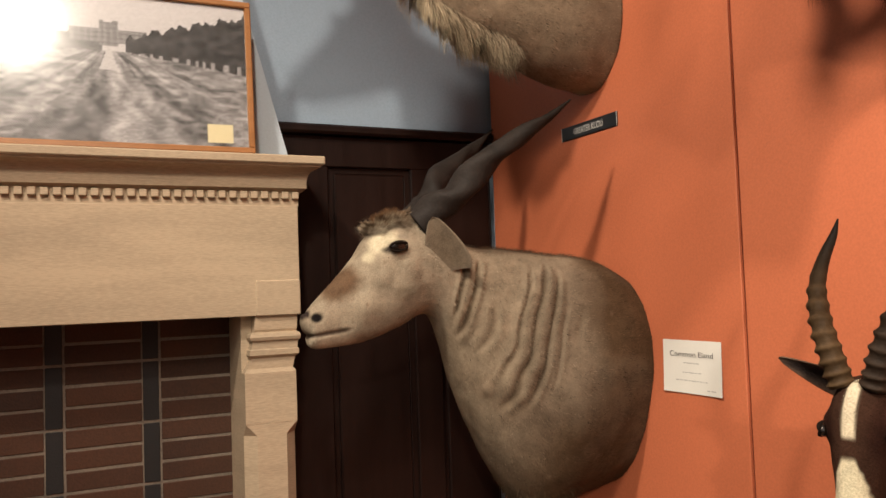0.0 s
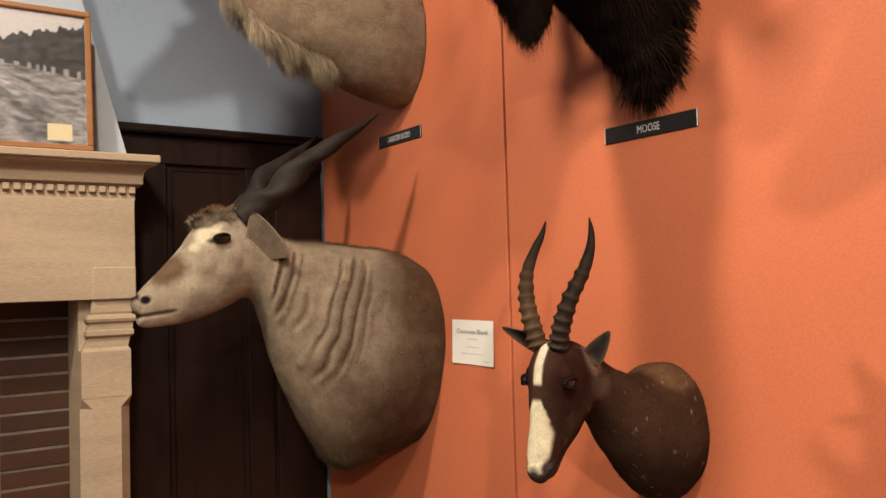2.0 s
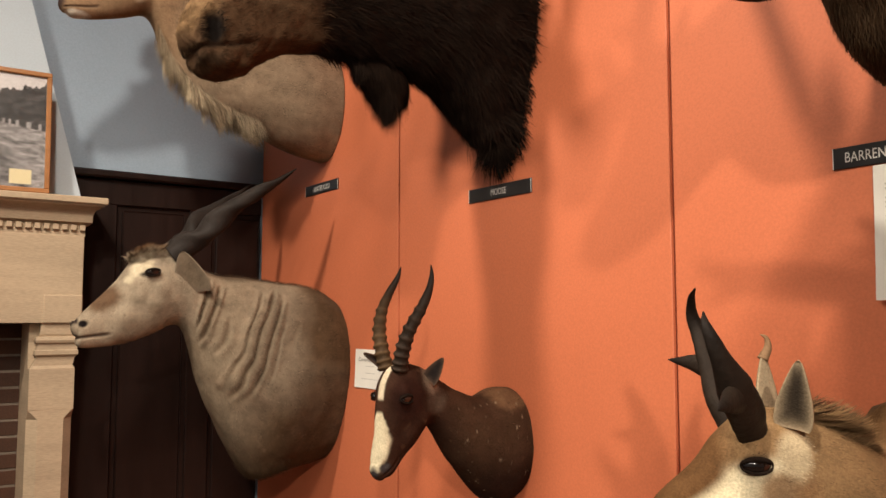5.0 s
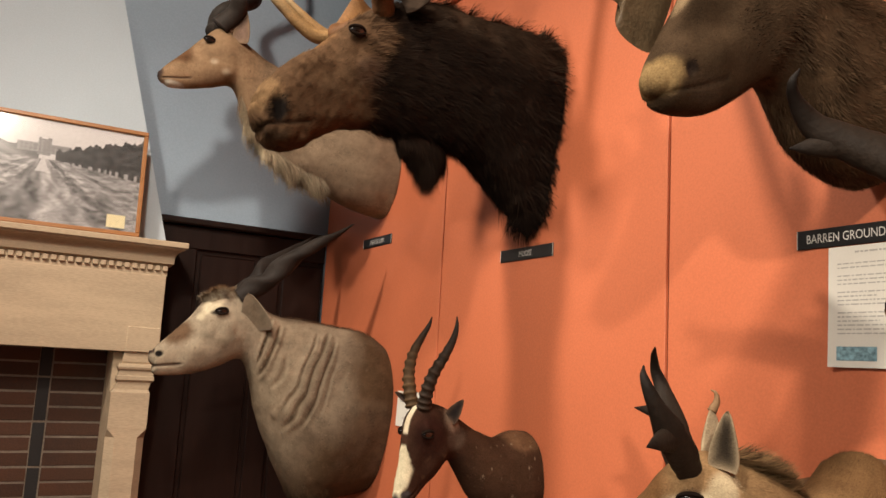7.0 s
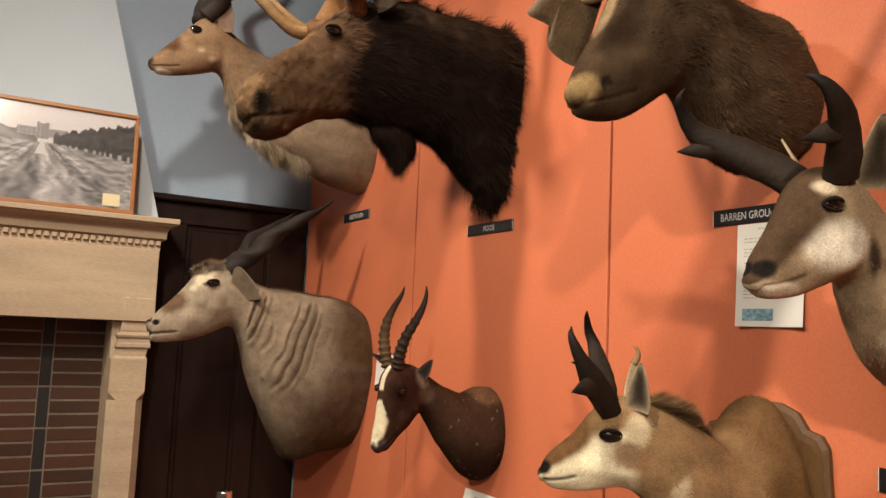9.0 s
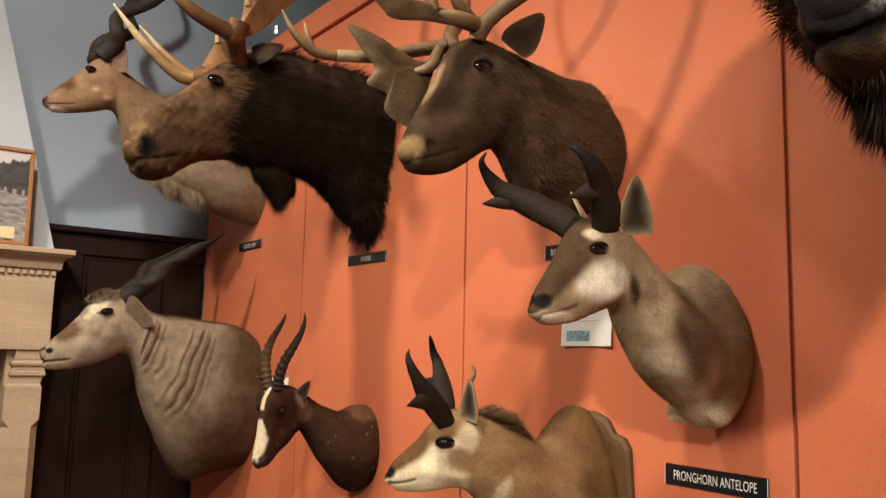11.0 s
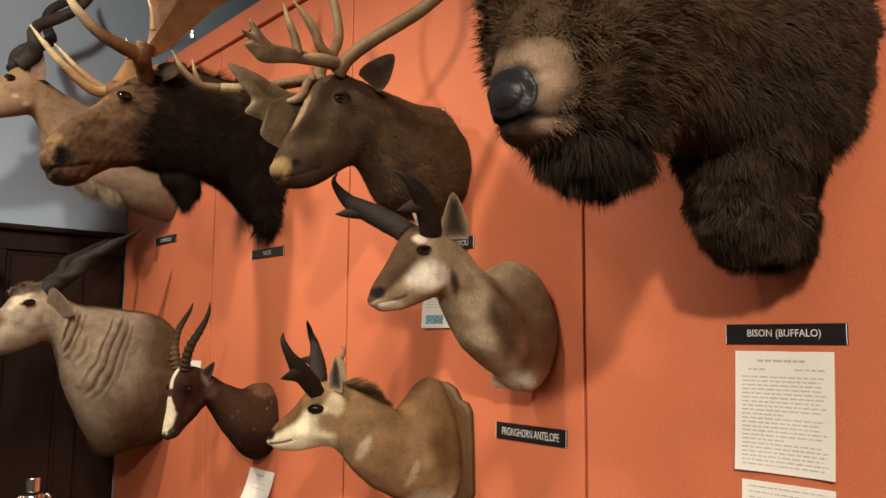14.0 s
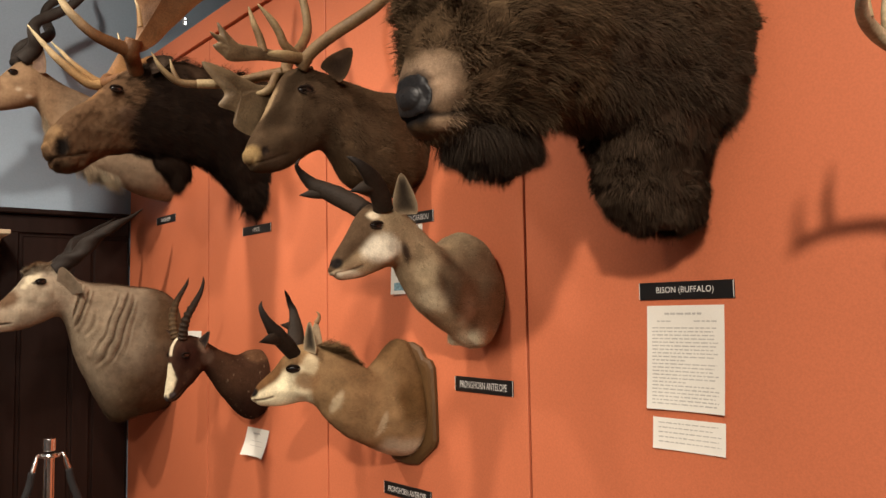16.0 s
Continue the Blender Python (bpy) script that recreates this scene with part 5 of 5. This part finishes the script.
    for x, k in ((WX - .001, 1.0), (WX - .014, 1.0), (WX - .022, .95), (WX - .026, .88)):
        loops.append([bm.verts.new((x, y0 - .006 + w * k, 1.078 + (zz - 1.078) * k)) for w, zz in out])
    for a, b in zip(loops, loops[1:]):
        for i in range(len(out)):
            bm.faces.new((a[i], a[(i + 1) % len(out)], b[(i + 1) % len(out)], b[i]))
    bm.faces.new(loops[0]), bm.faces.new(loops[-1])
    keep(part("plaque", bm, PLAQUE, None, "varnished wooden shield plaque"), top)
    return top


def pronghorn_on_wall():
    y0 = -0.80
    top = mount("pronghorn_head_mount", "pale tan pronghorn mount fixed straight to the wall", y0, 1.30)
    go = bender(y0, (1.38, .20, 8))
    h = Hide([(1.048, 1.570, 1.058, 1.542, .022), (1.062, 1.606, 1.082, 1.530, .034), (1.100, 1.668, 1.14, 1.536, .038), (1.135, 1.725, 1.195, 1.555, .052), (1.18, 1.765, 1.24, 1.572, .064), (1.235, 1.768, 1.275, 1.565, .062),
              (1.30, 1.735, 1.305, 1.510, .062), (1.355, 1.690, 1.355, 1.442, .074), (1.42, 1.642, 1.43, 1.390, .098), (1.475, 1.672, 1.495, 1.350, .098), (1.53, 1.690, 1.565, 1.308, .098), (1.60, 1.668, 1.62, 1.315, .094), (1.646, 1.60, 1.646, 1.375, .084)], 220, 112)
    h.push(0.004 * wobble(h.p, 14, 5.0))
    h.bulge((1.172, .058, 1.690, .03, .007), (1.062, .024, 1.578, .012, -.005), (1.20, .055, 1.60, .05, .006), (1.58, .13, 1.50, .08, .012), (1.55, .07, 1.335, .055, .024))
    x, z = h.p[:, 0], h.p[:, 2]
    lip = h.mouth(1.06, 1.548, 1.135, 1.560)
    h.bulge((1.125, .045, 1.62, .04, -.006), (1.165, .058, 1.722, .025, .007), (1.225, .06, 1.595, .04, .008), (1.29, .06, 1.58, .03, -.010), (1.53, .07, 1.33, .035, .012), (1.46, .08, 1.385, .03, -.010))
    cheek = h.blob(1.185, .06, 1.625, (.085, .06, .060))
    nose = smooth01((np.cos(h.phi) + .05) / .4) * smooth01((1.20 - x) / .05)
    h.paint((.33, .235, .14), (lip, (.06, .04, .03)), (cheek, (.74, .66, .52)), (h.blob(1.09, .02, 1.545, (.06, .06, .018)), (.62, .52, .38)), (nose, (.085, .052, .030)), (h.blob(1.17, .03, 1.765, (.05, .05, .03)), (.055, .035, .022)), (h.blob(1.272 - .35 * (z - 1.61), .06, z * 0 + 1.61, (.020, .05, .060), .8), (.045, .028, .019)),
            (smooth01((h.s - 8) / 2), (.36, .28, .175)), (h.blob(1.34, .06, 1.55, (.05, .07, .06)), (.48, .37, .23)), (h.blob(1.36, .08, 1.46, (.07, .09, .06)) * .8, (.56, .46, .31)), (h.blob(1.415, .09, 1.56, (.065, .09, .13), .7) * .4, (.23, .155, .095)), (h.blob(1.475, .10, 1.43, (.045, .08, .08), .8) * .7, (.56, .46, .32)), (smooth01((1.40 - z) / .05) * smooth01((h.s - 8.5) / .8), (.58, .47, .32)),
            (h.blob(1.172, .06, 1.692, (.026, .04, .017)), (.012, .008, .007)), (h.blob(1.055, .02, 1.578, (.026, .035, .021)), (.014, .011, .010)), (h.blob(1.165, .055, 1.725, (.03, .04, .018)), (.55, .45, .32)))
    h.build(go, top)
    h.hair(go, top, 40000, .014, .0012, lift=.18, droop=.02, seed=16, shade=.28, clump=.2)
    h.hair(go, top, 1200, .022, .002, name="mane", lift=.6, droop=.0, where=smooth01((np.cos(h.phi) - .955) / .03) * smooth01((h.s - 5.4) / .4) * smooth01((7.6 - h.s) / .6), jitter=.3, seed=17)
    eyes(go, top, 1.174, .056, 1.692, .017)

    def horns(s):
        if s > 0:
            return ([(1.176, -.762, 1.742, .031), (1.146, -.725, 1.772, .032), (1.108, -.680, 1.803, .030), (1.062, -.642, 1.832, .022), (1.026, -.636, 1.862, .013), (1.002, -.645, 1.886, .007), (1.008, -.654, 1.908, .0015)],
                    [(1.098, -.668, 1.812, .026), (1.066, -.645, 1.806, .018), (1.042, -.632, 1.801, .009), (1.022, -.624, 1.798, .001)])
        return ([(1.190, -.836, 1.742, .031), (1.160, -.862, 1.782, .031), (1.124, -.884, 1.815, .028), (1.086, -.900, 1.842, .020), (1.056, -.902, 1.862, .012), (1.038, -.894, 1.874, .007), (1.032, -.880, 1.880, .0015)],
                [(1.122, -.876, 1.808, .022), (1.092, -.868, 1.796, .016), (1.072, -.862, 1.789, .008), (1.056, -.858, 1.784, .001)])

    pronghorn_parts(go, top, horns, lambda s: ((1.272, s * .055, 1.730), (1.228, s * .110, 1.845), .066))
    return top


# ---- bison ----
def bison():
    y0 = -1.60
    top = mount("bison_head_mount", "huge shaggy dark brown bison head and shoulder mount", y0, 1.60)
    go = bender(y0, None)
    h = Hide([(.712, 1.868, .712, 1.826, .036), (.714, 1.908, .735, 1.786, .056), (.728, 1.955, .79, 1.768, .070), (.742, 2.03, .86, 1.780, .100), (.755, 2.18, .94, 1.80, .150), (.82, 2.31, 1.02, 1.83, .165), (.92, 2.40, 1.09, 1.87, .165),
              (1.05, 2.44, 1.17, 1.885, .160), (1.20, 2.47, 1.27, 1.87, .17), (1.35, 2.49, 1.37, 1.86, .195), (1.5, 2.49, 1.5, 1.85, .215), (1.646, 2.47, 1.646, 1.86, .205)], 200, 110)
    h.push(0.012 * wobble(h.p, 9, 3.0) * smooth01((h.s - 2.5) / 1))
    h.bulge((.730, .047, 1.874, (.020, .020, .013), -.020), (.715, .045, 1.84, .03, -.006), (.775, .06, 1.900, .045, .012), (.76, .05, 1.79, .035, .008), (.765, .065, 1.85, .03, .008))
    lip = h.mouth(.722, 1.806, .80, 1.812, .006, .006)
    x, z, v = h.p[:, 0], h.p[:, 2], np.abs(h.p[:, 1])
    muz = h.blob(.745, .03, 1.878, (.086, .088, .074), .6)
    h.paint((.078, .049, .027), (smooth01((1.86 - z) / .08) * smooth01((h.s - 2) / .8), (.030, .021, .015)), (smooth01((h.s - 6.6) / .8) * smooth01((2.25 - z) / .3), (.056, .037, .024)), (h.blob(.83, .15, 2.12, (.13, .16, .16)) * .7, (.125, .082, .046)), (muz, (.30, .205, .135)), (h.blob(.755, .07, 1.80, (.055, .06, .030)), (.24, .16, .10)),
            (smooth01((wobble(h.p, 50, 4.) - .3) / .3) * muz * .5, (.16, .10, .065)), (h.blob(.712, .02, 1.852, (.040, .054, .058)), (.010, .010, .012)), (h.blob(.712, .02, 1.812, (.04, .05, .030)), (.014, .012, .012)), (lip, (.012, .010, .010)))
    h.build(go, top)
    pad = h.blob(.708, .014, 1.850, (.048, .056, .050), .4)
    h.patch(go, top, pad, "nose_pad", "glossy black nose", NOSE)
    furry = np.clip(1 - 2.5 * muz, 0, 1) * smooth01((h.s - 1.4) / .5)
    ln = .45 + .75 * smooth01((h.s - 2.2) / 2.0)
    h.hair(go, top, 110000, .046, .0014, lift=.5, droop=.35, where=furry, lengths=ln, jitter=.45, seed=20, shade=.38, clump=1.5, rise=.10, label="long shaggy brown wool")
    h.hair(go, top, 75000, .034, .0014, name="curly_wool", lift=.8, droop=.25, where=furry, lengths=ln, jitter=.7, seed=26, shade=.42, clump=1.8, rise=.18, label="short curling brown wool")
    h.hair(go, top, 7000, .010, .0012, name="muzzle_hair", lift=.15, droop=.05, where=np.clip(muz, 0, 1) * (1 - h.blob(.715, .04, 1.85, (.06, .08, .07))), seed=21)
    # beard
    b = Hide([(.80, 1.82, 1.0, 1.85, .06), (.81, 1.79, 1.04, 1.81, .075), (.84, 1.765, 1.03, 1.78, .06), (.88, 1.75, .99, 1.755, .04), (.91, 1.745, .95, 1.742, .018)], 40, 40)
    b.paint((.036, .026, .019))
    b.build(go, top, "beard", "black hanging beard")
    b.hair(go, top, 26000, .075, .0018, name="beard_hair", lift=.45, droop=.7, lengths=np.full(len(b.p), .58) + .2 * wobble(b.p, 40, 2.), seed=22, shade=.35, clump=1.6, jitter=.6, comb=.5)
    # woolly chest that hangs below the neck
    c = Hide([(1.29, 1.96, 1.646, 1.96, .17), (1.30, 1.87, 1.645, 1.87, .150), (1.315, 1.79, 1.640, 1.79, .118), (1.345, 1.72, 1.635, 1.71, .105), (1.39, 1.665, 1.62, 1.652, .09), (1.44, 1.640, 1.58, 1.630, .05)], 60, 60)
    c.push(0.010 * wobble(c.p, 12, 2.0))
    c.paint((.052, .034, .022))
    c.build(go, top, "chest_mane", "dark woolly chest mane")
    c.hair(go, top, 46000, .060, .0020, name="chest_wool", lift=.55, droop=.5, lengths=np.full(len(c.p), .55) + .2 * wobble(c.p, 35, 4.), seed=23, shade=.42, clump=2.0, jitter=.7, comb=.6, rise=.08)
    return top


# ---- white-tailed deer at the end of the row ----
def deer():
    y0 = -2.525
    top = mount("deer_head_mount", "grey-brown deer mount with pale forked antlers", y0, 1.30)
    place = bender(y0, None)
    go = lambda p: place(p) - np.array((0, 0, .055))
    h = Hide([(1.02, 1.575, 1.03, 1.545, .022), (1.035, 1.605, 1.055, 1.53, .034), (1.08, 1.66, 1.12, 1.54, .04), (1.12, 1.71, 1.18, 1.56, .055), (1.18, 1.75, 1.23, 1.575, .065), (1.25, 1.74, 1.27, 1.55, .064), (1.33, 1.69, 1.33, 1.47, .075),
              (1.43, 1.64, 1.43, 1.38, .10), (1.54, 1.62, 1.54, 1.31, .13), (1.646, 1.59, 1.646, 1.31, .14)], 90, 56)
    h.push(0.003 * wobble(h.p, 14, 5.0))
    h.paint((.19, .135, .085), (h.blob(1.14, .04, 1.56, (.10, .06, .03)), (.5, .42, .32)), (h.blob(1.03, .0, 1.575, (.025, .04, .02)), BLACK), (h.blob(1.16, .06, 1.685, (.025, .04, .016)), BLACK))
    h.build(go, top)
    h.hair(go, top, 9000, .011, .0012, lift=.12, droop=.02, seed=30)
    eyes(go, top, 1.162, .055, 1.685, .017)
    for s in (-1, 1):
        ant = tube("antler", [(1.19, s * .04, 1.74, .018), (1.22, s * .08, 1.80, .016), (1.20, s * .15, 1.86, .015), (1.10, s * .20, 1.90, .013), (1.00, s * .19, 1.92, .010), (.93, s * .15, 1.945, .003)], go, top, ANTLER, (.40, .29, .16), (.62, .52, .36), 70, 14, label="pale forked antler")
        for pts in ([(1.12, s * .195, 1.89, .011), (1.115, s * .20, 1.95, .009), (1.12, s * .19, 2.03, .002)], [(1.02, s * .192, 1.915, .010), (1.01, s * .19, 1.96, .007), (1.01, s * .18, 2.02, .002)]):
            t = tube("tine", pts, go, top, ANTLER, (.45, .34, .2), (.62, .52, .36), 30, 10)
            t.parent = ant
        ear(go, top, (1.25, s * .06, 1.715), (1.255, s * .185, 1.765), .075, (-.8, s * .2, .1), (.15, .11, .08), (.30, .26, .22), .45)
    return top


eland()
kudu()
moose()
caribou()
blesbok()
pronghorn_on_plaque()
pronghorn_on_wall()
bison()
deer()


# ---- rope post before the corner ----
def lathe(prof, cx=0.0, cy=0.0, n=28):
    bm = bmesh.new()
    rows = [[bm.verts.new((cx + r * math.cos(a * 2 * math.pi / n), cy + r * math.sin(a * 2 * math.pi / n), z)) for a in range(n)] for r, z in prof]
    for a, b in zip(rows, rows[1:]):
        for i in range(n):
            bm.faces.new((a[i], a[(i + 1) % n], b[(i + 1) % n], b[i]))
    bm.faces.new(rows[0]), bm.faces.new(rows[-1])
    return bm


def pipe(name, pts, mat, parent, n=60, m=12, label=""):
    q = spline(pts, n)
    c, r = q[:, :3], q[:, 3]
    d = np.gradient(c, axis=0)
    d /= np.linalg.norm(d, axis=1)[:, None]
    ref = np.array((.3, .9, .2))
    u = ref - (d @ ref)[:, None] * d
    u /= np.linalg.norm(u, axis=1)[:, None]
    w = np.cross(d, u)
    ph = np.linspace(0, 2 * np.pi, m, endpoint=False)
    p = c[:, None] + u[:, None] * (r[:, None] * np.cos(ph))[..., None] + w[:, None] * (r[:, None] * np.sin(ph))[..., None]
    idx = np.arange(n * m).reshape(n, m)
    ro = np.roll(idx, -1, 1)
    f = np.stack([idx[:-1], ro[:-1], ro[1:], idx[1:]], -1).reshape(-1, 4).tolist() + [idx[0][::-1].tolist(), idx[-1].tolist()]
    return keep(mesh_ob(name, p.reshape(-1, 3), f, mat, None, label, None, True), parent)


SX, SY = 0.717, 0.986
post = group("rope_post", "chrome rope post with hooks for black barrier ropes", "barrier post", (SX, SY, FLOOR))
keep(part("base", lathe([(.15, FLOOR), (.15, FLOOR + .012), (.12, FLOOR + .03), (.03, FLOOR + .05)], SX, SY), CHROME, None, "", True), post)
keep(part("pole", lathe([(.021, FLOOR + .045), (.021, .835)], SX, SY), CHROME), post)
keep(part("cap", lathe([(.021, .862), (.024, .865), (.024, .912), (.022, .916), (.004, .917)], SX, SY), CHROME), post)
keep(part("hook_ring", lathe([(.021, .836), (.042, .838), (.044, .845), (.042, .853), (.021, .856)], SX, SY), CHROME, None, "flat ring for rope hooks"), post)
for a in (200, -25):
    c, s = math.cos(radians(a)), math.sin(radians(a))
    hk = pipe("hook", [(SX + .040 * c, SY + .040 * s, .846, .004), (SX + .052 * c, SY + .052 * s, .852, .0045), (SX + .060 * c, SY + .060 * s, .838, .008), (SX + .072 * c, SY + .072 * s, .800, .010), (SX + .078 * c, SY + .078 * s, .782, .010)], CHROME, post, 40, 12, "chrome snap hook")
    rope = pipe("rope", [(SX + .078 * c, SY + .078 * s, .784, .014), (SX + .10 * c, SY + .10 * s, .70, .016), (SX + .18 * c, SY + .18 * s, .56, .016), (SX + .45 * c, SY + .45 * s, .36, .016), (SX + .9 * c, SY + .9 * s, .30, .016)], ROPE, post, 60, 12, "black velvet barrier rope")

# ---- bricks of the blocked hearth ----
RED = brick_mesh("brick", .228, .057, BRICK)
DARK = brick_mesh("dark_brick", .050, .192, DARKBRICK)
rng = random.Random(3)
x = 0.600 - 0.114
while x > 2 * CX - 0.62:
    z = 1.31 + 0.067 * 2 - 0.0335
    while z > FLOOR + 0.02:
        if abs(x - CX) < 0.61:
            o = new("brick", RED)
            o.location = (x + rng.uniform(-.001, .001), 2.806 + rng.uniform(-.0015, .0015), z)
            o.rotation_euler = (0, radians(rng.uniform(-.4, .4)), 0)
            keep(o, fire)
        z -= 0.067
    z = 1.31 + 0.1005
    while z > FLOOR + 0.05:
        if abs(x - 0.1465 - CX) < 0.64:
            o = new("dark_brick", DARK)
            o.location = (x - 0.1465, 2.806 + rng.uniform(-.001, .001), z)
            keep(o, fire)
        z -= 0.201
    x -= 0.290
